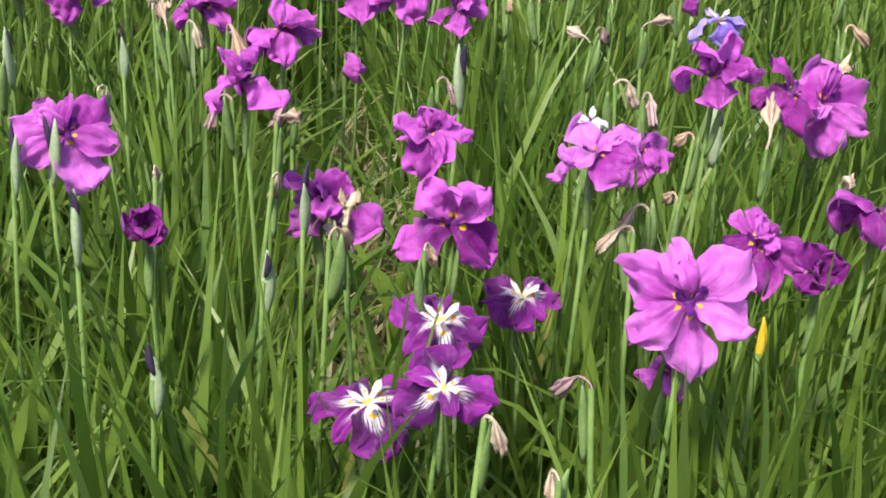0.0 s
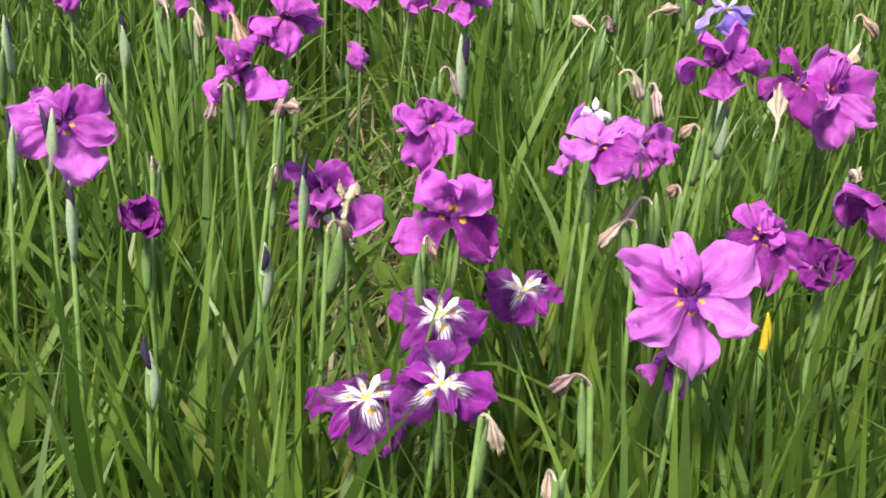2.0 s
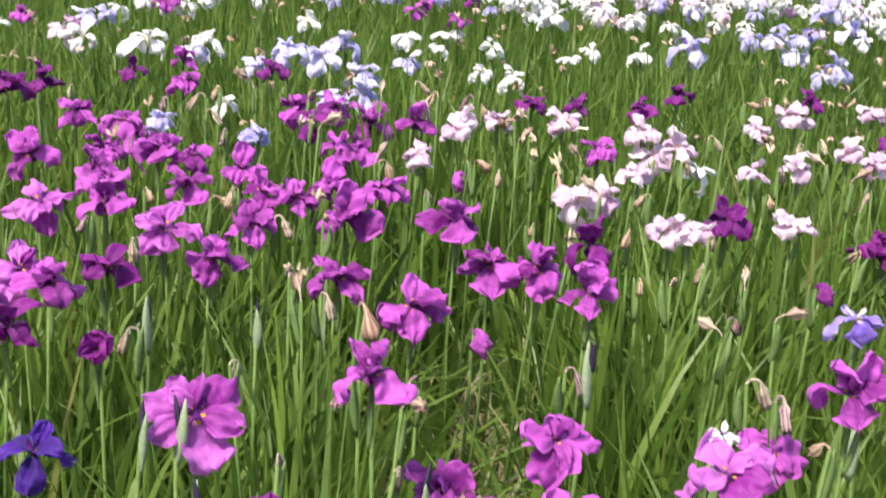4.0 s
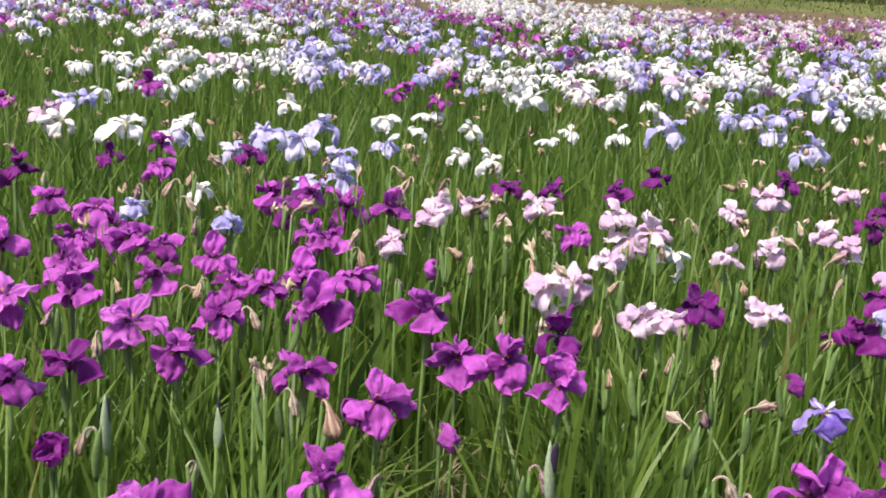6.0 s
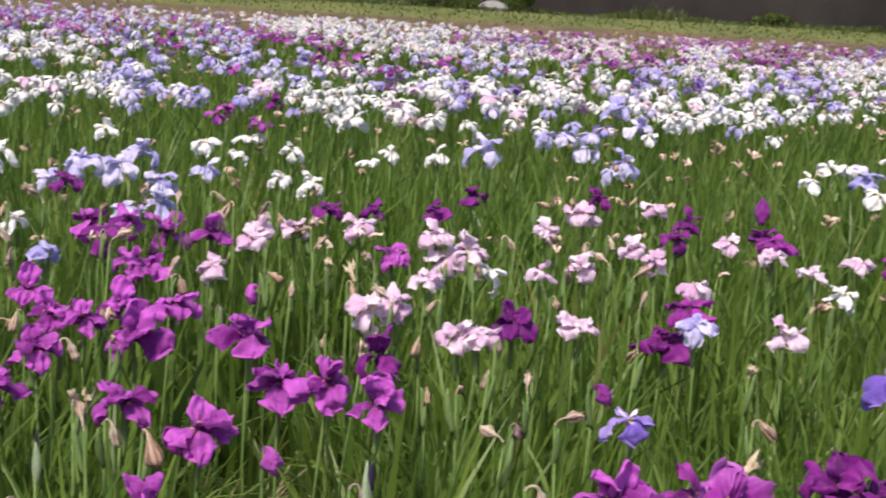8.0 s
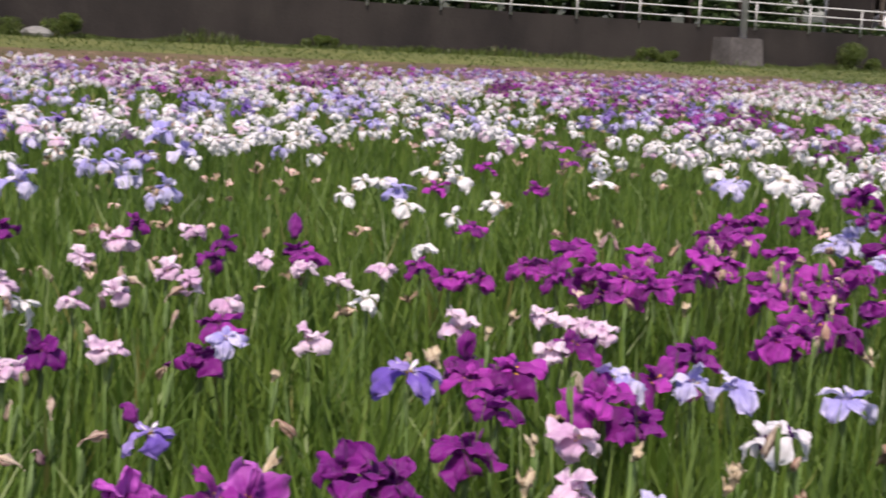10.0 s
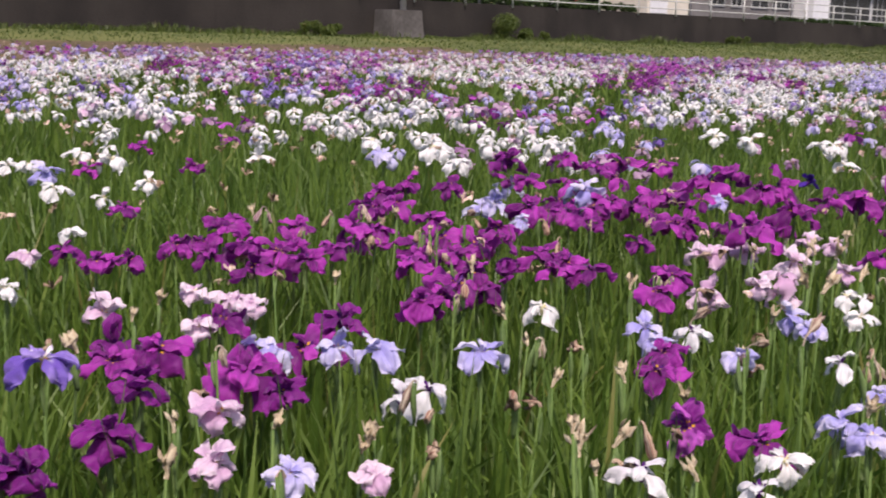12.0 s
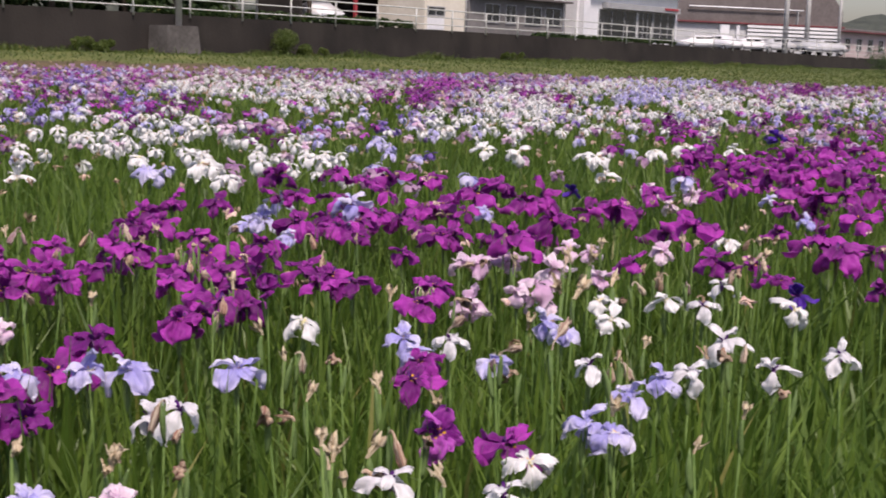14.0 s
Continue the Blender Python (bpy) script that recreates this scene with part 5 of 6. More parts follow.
def plant_far_field():
    """Countless irises from about seven metres on, one mesh per colour."""
    rng = np.random.RandomState(11)
    spots = defaultdict(list)
    mixes = {
        "mixed_dark": ("lavender", "magenta", "white", "rose", "lavender", "violetblue"),
        "white": ("white",) * 8 + ("lavender", "pink"),
        "lavender": ("lavender",) * 7 + ("white", "violetblue"),
        "magenta": ("magenta",) * 6 + ("plum", "rose"),
        "purple": ("purple",) * 7 + ("magenta", "plum"),
        "plum": ("plum",) * 6 + ("purple", "magenta"),
        "rose": ("rose",) * 3 + ("white", "magenta", "magenta", "pink", "plum", "lavender"),
        "violetblue": ("violetblue",) * 6 + ("lavender",) * 2,
        "mauve": ("rose",) * 4 + ("magenta", "plum", "violetblue", "white", "lavender"),
        "pink": ("pink",) * 4 + ("white", "rose", "rose"),
        "bluish": ("violetblue",) * 4 + ("lavender",) * 3,
        "dusk": ("violetblue", "violetblue", "lavender", "rose", "rose", "magenta"),
        "blush": ("white", "white", "white", "pink", "rose"),
    }
    base = ("white",) * 7 + ("rose",) * 3 + ("lavender",) * 5 + ("magenta",) * 3 + ("pink",) * 2 + ("rose",) * 3 + ("violetblue",) * 2
    tries = 84000
    rr = np.sqrt(rng.uniform(3.4 ** 2, 62.0 ** 2, tries))
    yaw = np.radians(rng.uniform(-21, 75, tries))
    pick = rng.uniform(0, 1, tries)
    for r, a, q in zip(rr, yaw, pick):
        x, y = r * math.sin(a), r * math.cos(a)
        if y > far_edge_at(x):
            continue
        tight = False
        kind, dens = None, 0.47 if r > 9.5 else (0.12 if r > 6.8 else 0.0)
        for bx, by, across, along, name, d in BEDS:
            ux, uy = bx / math.hypot(bx, by), by / math.hypot(bx, by)
            p = ((x - bx) * ux + (y - by) * uy) / along
            s = ((x - bx) * uy - (y - by) * ux) / across
            wob = 0.35 * noise.noise(Vector((x * 0.9, y * 0.9, 3.0)))
            if p * p + s * s < 1.0 + wob:
                kind, dens = name, 0.78 * d if name != "none" else 0.05
                tight = d > 1.35
        # how many stand on a square metre: tries are even over the area
        want = dens * min(1.0, (16.0 / r) ** 0.7)
        gaps = 1.35 * noise.noise(Vector((x * 0.5, y * 0.5, 9.0))) + 1.3 * noise.noise(Vector((x * 1.3, y * 1.3, 4.0)))
        if q > want * (0.70 + gaps * (0.45 if tight else 1.0)):
            continue
        if kind in (None, "none"):
            k = noise.noise(Vector((x * 0.35, y * 0.35, 5.0)))
            kind = base[int((k * 0.9 + 0.5 + rng.uniform(-0.22, 0.22)) * len(base)) % len(base)]
        else:
            kind = mixes[kind][rng.randint(len(mixes[kind]))]
        spots[kind].append((x, y, 0.80 + rng.uniform(-0.10, 0.07) + ground_z(x, y), r))
    shape = {"rose": "pink", "violetblue": "blue"}
    for kind, where in spots.items():
        form = FORMS[shape.get(kind, kind)]
        heads = []
        for v in range(10):
            fine = v >= 5
            hv, hf, hu = [], [], []
            for k in range(3):
                for ring, (num, ln, wd, a0, a1, cup, ruf) in enumerate(form):
                    one = petal_mesh("tmp", ln * rng.uniform(0.9, 1.1), wd * rng.uniform(0.5, 0.85), a0 + rng.uniform(-14, 14), a1 + rng.uniform(-25, 25), cup, ruf * 1.4, v * 17 + k * 5 + ring, FARPETAL[kind], 6 if fine else 3, 5 if fine else 2, pleat=0.10 if fine else 0.0)
                    turn = Matrix.Rotation(radians(120 * k + 60 * ring + rng.uniform(-10, 10)), 3, "Z")
                    b = len(hv)
                    uvl = one.uv_layers[0].data
                    uvd = {lp.vertex_index: tuple(uvl[lp.index].uv) for lp in one.loops}
                    for w in one.vertices:
                        hv.append(turn @ w.co)
                        hu.append(uvd[w.index])
                    hf += [tuple(b + i for i in p.vertices) for p in one.polygons]
                    bpy.data.meshes.remove(one)
            heads.append((np.array([tuple(p) for p in hv]), np.array(hf), np.array(hu)))
        vs, fs, us, off = [], [], [], 0
        for x, y, z, r in where:
            hv, hf, hu = heads[rng.randint(5) + (5 if r < 13 else 0)]
            size = rng.uniform(0.10, 0.15)
            az = rng.uniform(0, 6.28)
            rot = np.array((Matrix.Rotation(rng.uniform(-0.35, 0.45), 3, "X") @ Matrix.Rotation(rng.uniform(-0.35, 0.35), 3, "Y") @ Matrix.Rotation(az, 3, "Z")))
            vs.append(hv @ rot.T * size + np.array((x, y, z)))
            fs.append(hf + off)
            us.append(hu)
            off += len(hv)
        me = mesh_from(kind + "_flowers", np.concatenate(vs), [tuple(f) for f in np.concatenate(fs)], FARPETAL[kind], np.concatenate(us))
        words = {"rose": "dusty rose", "violetblue": "violet-blue"}.get(kind, kind)
        tagged(new(kind + "_flowers", me), "drift of far %s iris flowers across the field" % words, "irises", kind="stuff")
    return spots


FAR_SPOTS = plant_far_field()
WITHER_SPOTS = []

# ---- the sea of sword leaves ----


def blades(name, label, x, y, height, width, lean, bend, seg, material, rng, z0=None, category="leaves"):
    """Many leaf blades as one mesh; every blade is an island of its own."""
    n = len(x)
    az = rng.uniform(0, 2 * np.pi, n)
    face = az + np.pi / 2 + rng.uniform(-1.2, 1.2, n)
    lx, ly = np.cos(az), np.sin(az)
    wx, wy = np.cos(face), np.sin(face)
    px, py, pz = x.copy(), y.copy(), (np.zeros(n) if z0 is None else z0.copy())
    rows = []
    for i in range(seg + 1):
        u = i / seg
        a = np.radians(90 - lean - bend * u ** 2.2)
        if i:
            px = px + height / seg * np.cos(a) * lx
            py = py + height / seg * np.cos(a) * ly
            pz = pz + height / seg * np.sin(a)
        w = width / 2 * (0.8 + 0.4 * min(u, 0.5)) * (1 - max(u - 0.5, 0) / 0.5) ** 0.8
        if i < seg:
            rows.append(np.stack([px - w * wx, py - w * wy, pz], 1))
            rows.append(np.stack([px + w * wx, py + w * wy, pz], 1))
        else:
            rows.append(np.stack([px, py, pz], 1))
    k = 2 * seg + 1
    verts = np.stack(rows, 1).reshape(-1, 3)
    base = np.arange(n)[:, None] * k
    quads = np.concatenate([base + np.array([2 * i, 2 * i + 1, 2 * i + 3, 2 * i + 2]) for i in range(seg - 1)], 0) if seg > 1 else np.zeros((0, 4), int)
    tris = base + np.array([2 * seg - 2, 2 * seg - 1, 2 * seg])
    me = bpy.data.meshes.new(name)
    me.vertices.add(len(verts))
    me.vertices.foreach_set("co", verts.astype(np.float32).ravel())
    loops = np.concatenate([quads.ravel(), tris.ravel()]).astype(np.int32)
    me.loops.add(len(loops))
    me.loops.foreach_set("vertex_index", loops)
    starts = np.concatenate([np.arange(len(quads)) * 4, len(quads) * 4 + np.arange(len(tris)) * 3]).astype(np.int32)
    me.polygons.add(len(starts))
    me.polygons.foreach_set("loop_start", starts)
    me.polygons.foreach_set("use_smooth", np.ones(len(starts), dtype=bool))
    me.update(calc_edges=True)
    me.validate()
    me.materials.append(material)
    return tagged(new(name, me), label, category, kind="stuff")


def sector(rng, n, r0, r1, a0=-27.0, a1=80.0):
    r = np.sqrt(rng.uniform(r0 * r0, r1 * r1, n))
    a = np.radians(rng.uniform(a0, a1, n))
    return r * np.sin(a), r * np.cos(a)



def grow_leaves():
    rng = np.random.RandomState(3)
    for r0, r1, per_m2, h0, h1, w0, w1, seg in (
        (0.55, 3.2, 1950, 0.45, 0.82, 0.011, 0.025, 6),
        (0.55, 1.7, 700, 0.38, 0.66, 0.011, 0.024, 6),
        (3.2, 7.0, 900, 0.48, 0.83, 0.011, 0.023, 4),
        (7.0, 14.0, 270, 0.50, 0.80, 0.016, 0.032, 3),
        (14.0, 58.0, 26, 0.5, 0.74, 0.04, 0.09, 2),
    ):
        area = 0.5 * (r1 * r1 - r0 * r0) * radians(107)
        x, y = sector(rng, int(area * per_m2), r0, r1)
        clump = np.array([noise.noise(Vector((a * 3.2, b * 3.2, 1.0))) for a, b in zip(x, y)])
        keep = rng.uniform(0, 1, len(x)) < 0.78 + 0.75 * clump
        edge = np.where(x < 38, np.where(x < 26, FAR_EDGE, FAR_EDGE - 0.62 * (x - 26)), -100.0)
        keep &= y < edge
        for bx, by, br in BARE:
            near = np.hypot(x - bx, y - by) / br
            keep &= (near > 1) | (rng.uniform(0, 1, len(x)) < 0.12)
        x, y, clump = x[keep], y[keep], clump[keep]
        n = len(x)
        h = rng.uniform(h0, h1, n) * (1 + 0.16 * clump)
        lean = np.abs(rng.normal(0, 10.0, n))
        bend = rng.gamma(1.15, 25, n).clip(0, 135)
        z0 = np.array([ground_z(a, b) for a, b in zip(x, y)]) if r1 > 20 else None
        if r0 < 1.0:
            wide = rng.uniform(0, 1, n) < 0.08
            bend = np.where(wide, rng.uniform(60, 120, n), bend)
        blades("iris_leaves", "dense upright green sword leaves of the iris field", x, y, h, rng.uniform(w0, w1, n), lean, bend, seg, LEAF, rng, z0)


grow_leaves()


def dry_blades():
    """Pale dry blades bent over the bare soil."""
    rng = np.random.RandomState(17)
    x, y = [], []
    for bx, by, br in BARE[1:9]:
        n = 80
        x += list(bx + rng.uniform(-br, br, n) * 0.9)
        y += list(by + rng.uniform(-br, br, n) * 0.9)
    n = len(x)
    blades("dry_leaves", "pale dry leaf blades bent over bare soil", np.array(x), np.array(y), rng.uniform(0.26, 0.62, n), rng.uniform(0.004, 0.010, n), np.abs(rng.normal(18, 14, n)), rng.uniform(50, 125, n), 6, DRYLEAF, rng)


dry_blades()


def far_withered():
    """Withered heads scattered between the flowers, too many to count."""
    rng = np.random.RandomState(21)
    coarse = [spindle("tmp", 200 + k, WITHER, (130, 90, 40, 20)[k % 4], [0.08, 0.12, 0.24, 0.22], 3, 0.6, 1.2, 0.9, 4, 6) for k in range(8)]
    simple = [crumpled_head(k + 60, WITHER, 5, 3) for k in range(12)]
    for words, material, groups in (
        ("brown", WITHER, ((620, 3.2, 13.0, simple, 0.028, 0.046), (1800, 12.0, 34.0, coarse, 0.035, 0.06))),
        ("pale pinkish", WITHER_PALE, ((240, 3.0, 13.0, simple, 0.026, 0.044), (1300, 12.0, 34.0, coarse, 0.035, 0.06))),
    ):
        vs, fs, off = [], [], 0
        for count, r0, r1, kinds, s0, s1 in groups:
            x, y = sector(rng, count, r0, r1)
            for a, b in zip(x, y):
                if b > far_edge_at(a):
                    continue
                me = kinds[rng.randint(len(kinds))]
                co = np.array([tuple(v.co) for v in me.vertices])
                rot = np.array(Matrix.Rotation(rng.uniform(0, 6.28), 3, "Z"))
                z = 0.79 + rng.uniform(-0.09, 0.1) + ground_z(a, b)
                WITHER_SPOTS.append((a, b, z, math.hypot(a, b)))
                vs.append(co @ rot.T * rng.uniform(s0, s1) + np.array((a, b, z)))
                fs += [tuple(off + i for i in p.vertices) for p in me.polygons]
                off += len(co)
        tagged(new("withered_flowers", mesh_from("withered_flowers", np.concatenate(vs), fs, material)), "scattered withered %s iris heads between the flowers" % words, "irises", kind="stuff")
    for me in coarse + simple:
        bpy.data.meshes.remove(me)


far_withered()


def far_stems():
    rng = np.random.RandomState(8)
    spots = np.array([q for k in FAR_SPOTS for q in FAR_SPOTS[k] if q[3] < 16] + [q for q in WITHER_SPOTS if q[3] < 13])
    n = len(spots)
    blades("iris_stems", "slim green flower stems standing among the leaves", spots[:, 0], spots[:, 1], spots[:, 2], np.full(n, 0.007), np.zeros(n), np.zeros(n), 2, LEAF, rng)


far_stems()

# ---- retaining wall, fence and the land above ----


def build_wall():
    """A long dark retaining wall whose top falls gently towards the right."""
    bm = bmesh.new()
    xs = [-120 + 10 * k for k in range(36)]
    rows = []
    for x in xs:
        t = edge_top(x)
        rows.append([bm.verts.new(p) for p in ((x, WALL_Y, -0.5), (x, WALL_Y + 0.12, t), (x, WALL_Y + 0.55, t), (x, WALL_Y + 0.55, -0.5))])
    for a, b in zip(rows, rows[1:]):
        for k in range(4):
            bm.faces.new((a[k], b[k], b[(k + 1) % 4], a[(k + 1) % 4]))
    bmesh.ops.recalc_face_normals(bm, faces=bm.faces)
    me = bpy.data.meshes.new("wall_north")
    bm.to_mesh(me)
    bm.free()
    me.materials.append(WALLSTONE)
    tagged(new("wall_north", me), "long dark stained retaining wall beyond the field", "wall", kind="structure")
    verts, faces = [], []
    for x in xs:
        t, e = wall_top(x) - 0.02, edge_top(x) - 0.02
        verts += [(x, WALL_Y + 0.5, e), (x, WALL_Y + 9.0, t - 0.02), (x * 2.5, 700, t)]
    for k in range(len(xs) - 1):
        a = 3 * k
        faces += [(a, a + 3, a + 4, a + 1), (a + 1, a + 4, a + 5, a + 2)]
    tagged(new("road", mesh_from("road", verts, faces, ROADTOP)), "grey asphalt road and yard above the retaining wall", "road", kind="structure")


build_wall()


def rail_fence():
    """A pipe fence: posts three metres apart and three rails, on the wall's edge."""
    step = 3.01
    first = 28.0
    start = -3
    count = 60
    bay = empty("pipe_fence", first, WALL_Y + 0.03, wall_top(first))
    tagged(bay, "pale galvanised pipe fence with three rails along the wall top", "fence")
    post_v, post_f = tube([(0, 0, -0.12), (0, 0, 1.08)], [0.04, 0.04], 8)
    post = mesh_from("post", post_v, post_f, RAIL)
    for k in range(start, count):
        x = k * step
        p = part("post", post, None, bay)
        p.location = (x, 0, edge_top(first + x) - wall_top(first))
    for h, rad in ((1.05, 0.034), (0.66, 0.028), (0.27, 0.028)):
        run = [start * step, 66 - first, 130 - first, (count - 1) * step]
        v, f = tube([(q, 0, edge_top(first + q) - wall_top(first) + h) for q in run], [rad] * 4, 8)
        part("rail", mesh_from("rail", v, f, RAIL), None, bay)


rail_fence()


def block(name, label, category, x0, x1, y0, y1, z0, z1, material, bevel=0.03):
    """A building's empty with its main wall block; returns the empty."""
    root = empty(name, (x0 + x1) / 2, y0, z0)
    tagged(root, label, category)
    part("wall", box_mesh(x0 - root.location.x, x1 - root.location.x, 0, y1 - y0, 0, z1 - z0, bevel), material, root)
    return root


def window(root, x0, x1, z0, z1, frame_material=None, bars=1):
    """A framed window set into the front of a building, in the building's own coordinates."""
    w = part("window", box_mesh(x0, x1, -0.03, 0.03, z0, z1), DARKGLASS, root)
    fm = frame_material or PLASTER_WHITE
    for a, b, c, d in ((x0 - 0.06, x1 + 0.06, z0 - 0.06, z0), (x0 - 0.06, x1 + 0.06, z1, z1 + 0.06), (x0 - 0.06, x0, z0, z1), (x1, x1 + 0.06, z0, z1)):
        part("frame", box_mesh(a, b, -0.07, 0.03, c, d), fm, w)
    for k in range(bars):
        m = x0 + (x1 - x0) * (k + 1) / (bars + 1)
        part("mullion", box_mesh(m - 0.03, m + 0.03, -0.06, -0.03, z0, z1), fm, w)
    return w


def pole(name, label, x, y, z, height, radius, material):
    root = empty(name, x, y, z)
    tagged(root, label, "pole")
    part("shaft", tube_bm([(0, 0, 0), (0, 0, height)], [radius, radius * 0.8], 12), material, root)
    part("band", tube_bm([(0, 0, height * 0.2), (0, 0, height * 0.2 + 0.08)], [radius * 1.06, radius * 1.06], 12), GREYMETAL, root)
    return root


# concrete plinth with its pole, against the wall
plinth = empty("concrete_plinth", 35.6, 43.1, 0.7)
tagged(plinth, "weathered grey concrete block at the foot of the wall", "plinth")
bm = bmesh.new()
lo = [bm.verts.new(p) for p in ((-0.9, -0.5, 0), (0.9, -0.5, 0), (0.9, 0.9, 0), (-0.9, 0.9, 0))]
hi = [bm.verts.new(p) for p in ((-0.82, -0.35, 1.42), (0.82, -0.35, 1.42), (0.82, 0.9, 1.42), (-0.82, 0.9, 1.42))]
bm.faces.new(hi)
for k in range(4):
    bm.faces.new((lo[k], lo[(k + 1) % 4], hi[(k + 1) % 4], hi[k]))
bmesh.ops.recalc_face_normals(bm, faces=bm.faces)
bmesh.ops.bevel(bm, geom=list(bm.edges), offset=0.04, segments=2, affect="EDGES")
part("block", bm, OLDCONCRETE, plinth)
pole("utility_pole", "tall grey concrete utility pole on a plinth", 35.8, 43.3, 2.10, 9.0, 0.14, POLE)
pole("sign_post", "slim grey steel post behind the pipe fence", 41.7, 44.9, wall_top(41.7) - 0.02, 5.0, 0.06, GREYMETAL)
for px, py, ph, pr in ((114.6, 52.0, 10.0, 0.25), (119.4, 52.0, 10.0, 0.25), (127.2, 52.0, 9.0, 0.17)):
    pole("utility_pole", "tall grey concrete utility pole beside the road", px, py, wall_top(px) - 0.03, ph, pr, POLE)

# cream shed beside the fence
zb = wall_top(57) - 0.03
shed = block("shed", "small cream plastered shed with a flat roof", "shed", 55.7, 59.4, 46.5, 50.0, zb, zb + 3.0, PLASTER_CREAM)
window(shed, -1.6, -0.2, 0.92, 1.35, GREYMETAL, 1)
part("panel", box_mesh(-1.65, -0.15, -0.04, 0.0, 0.12, 0.80, 0.01), PLASTER_WHITE, shed, "white lower panel")
part("roof", box_mesh(-2.0, 2.0, -0.25, 3.7, 3.0, 3.18, 0.03), GREYMETAL, shed)
part("downpipe", tube_bm([(1.75, -0.06, 0), (1.75, -0.06, 3.0)], [0.05, 0.05], 8), GREYMETAL, shed)

# dark open carport left of the shed
zb = wall_top(54) - 0.03
port = empty("carport", 54.6, 50.0, zb)
tagged(port, "dark open carport, interior shade coloured black, brown posts", "carport")
# near-black walls and roof carry the interior's shade in their colour
part("back_wall", box_mesh(-5.2, 5.2, 3.0, 3.2, 0, 3.2), INNERDARK, port)
part("side_wall", box_mesh(-5.3, -5.1, -0.2, 3.0, 0, 3.2), INNERDARK, port)
part("side_wall", box_mesh(5.1, 5.3, -0.2, 3.0, 0, 3.2), INNERDARK, port)
part("roof", box_mesh(-5.6, 5.6, -0.8, 3.5, 3.2, 3.45, 0.03), INNERDARK, port)
for px in (-4.8, -1.2, 2.4):
    part("post", box_mesh(px - 0.09, px + 0.09, -0.5, -0.32, 0, 3.2, 0.01), REDTRIM if px == -1.2 else BARK, port)

# grey house with dark windows
zb = wall_top(75) - 0.03
house = block("house", "grey clad two-storey house with dark windows", "house", 69.2, 80.8, 54.0, 62.0, zb, zb + 5.6, PLASTER_GREY)
for a, b in ((-4.0, -2.4), (-1.6, -0.5), (0.7, 2.6), (3.2, 5.1)):
    window(house, a, b, 1.1, 2.3, GREYMETAL, 1)
part("canopy", box_mesh(-5.9, 5.9, -0.6, 0.0, 2.75, 2.88, 0.02), ROOFGREY, house)
part("roof", box_mesh(-6.2, 6.2, -0.4, 8.4, 5.6, 5.85, 0.04), ROOFGREY, house)
part("downpipe", tube_bm([(5.5, -0.06, 0), (5.5, -0.06, 5.6)], [0.05, 0.05], 8), PLASTER_WHITE, house)
part("air_unit", box_mesh(4.2, 5.0, -0.45, -0.05, 2.9, 3.5, 0.03), PLASTER_WHITE, house, "white outdoor air unit")

# white shop with a dark glazed front
zb = wall_top(90) - 0.03
shop = block("shop", "white clad shop, dark glazing widened over its shaded recess", "shop", 82.4, 97.6, 54.0, 66.0, zb, zb + 4.2, PLASTER_WHITE)
# real windows, made wider so the dark glass also stands for the recess's shade
for a, b in ((-4.6, 0.9), (1.25, 3.4), (3.65, 7.1)):
    window(shop, a, b, 0.5, 2.65, GREYMETAL, 2)
part("pillar", box_mesh(-7.45, -6.6, -0.5, 0.0, 0, 4.2, 0.02), PLASTER_WHITE, shop)
part("fascia", box_mesh(-4.2, 7.2, -0.5, -0.02, 2.75, 3.2, 0.02), GREYMETAL, shop)
part("fascia", box_mesh(4.6, 6.8, -0.56, -0.5, 2.95, 3.12), REDTRIM, shop, "red painted strip")
part("roof", box_mesh(-7.7, 7.6, -0.7, 12.2, 4.2, 4.5, 0.03), GREYMETAL, shop)

# large hall with a brown-grey roof, red eaves line and white slatted base; its front turns towards the field
HALL_WIDE = 22.0
zb = wall_top(126) - 0.03
hall = empty("hall", 116.8, 66.0, zb)
hall.rotation_euler = (0, 0, radians(-28.0))
tagged(hall, "long hall with brown-grey walls above a white base", "hall")
part("wall", box_mesh(0, HALL_WIDE, 0, 24.0, -0.3, 3.1, 0.05), PLASTER_DULL, hall)
bm = bmesh.new()
prof = [(-0.2, 3.15), (HALL_WIDE + 0.2, 3.15), (HALL_WIDE + 0.2, 4.8), (HALL_WIDE - 1.4, 6.5), (HALL_WIDE - 5.5, 9.3), (HALL_WIDE - 11.0, 11.8), (-0.2, 11.8)]
front = [bm.verts.new((x, -0.1, z)) for x, z in prof]
back = [bm.verts.new((x, 24.2, z)) for x, z in prof]
bm.faces.new(front)
bm.faces.new(back[::-1])
for k in range(len(prof)):
    k2 = (k + 1) % len(prof)
    bm.faces.new((front[k], back[k], back[k2], front[k2]))
bmesh.ops.recalc_face_normals(bm, faces=bm.faces)
part("upper_wall", bm, ROOFGREY, hall)
part("eave", box_mesh(-0.4, HALL_WIDE + 0.4, -0.4, 0.0, 2.98, 3.18, 0.04), EAVERED, hall, "red painted eaves line")
part("pipe", tube_bm([(2.5, -0.4, 4.62), (16.7, -0.4, 4.66)], [0.08, 0.08], 8), PLASTER_WHITE, hall, "white pipe along the wall")
for px in (2.9, 8.4, 16.1):
    part("bracket", box_mesh(px - 0.06, px + 0.06, -0.4, 0.0, 3.2 if px > 12 else 4.5, 4.6), GREYMETAL, hall)
for k in range(5):
    z = 1.10 + 0.40 * k
    part("slat", box_mesh(9.8, 21.9, -0.4, -0.25, z, z + 0.25, 0.01), PLASTER_WHITE, hall)
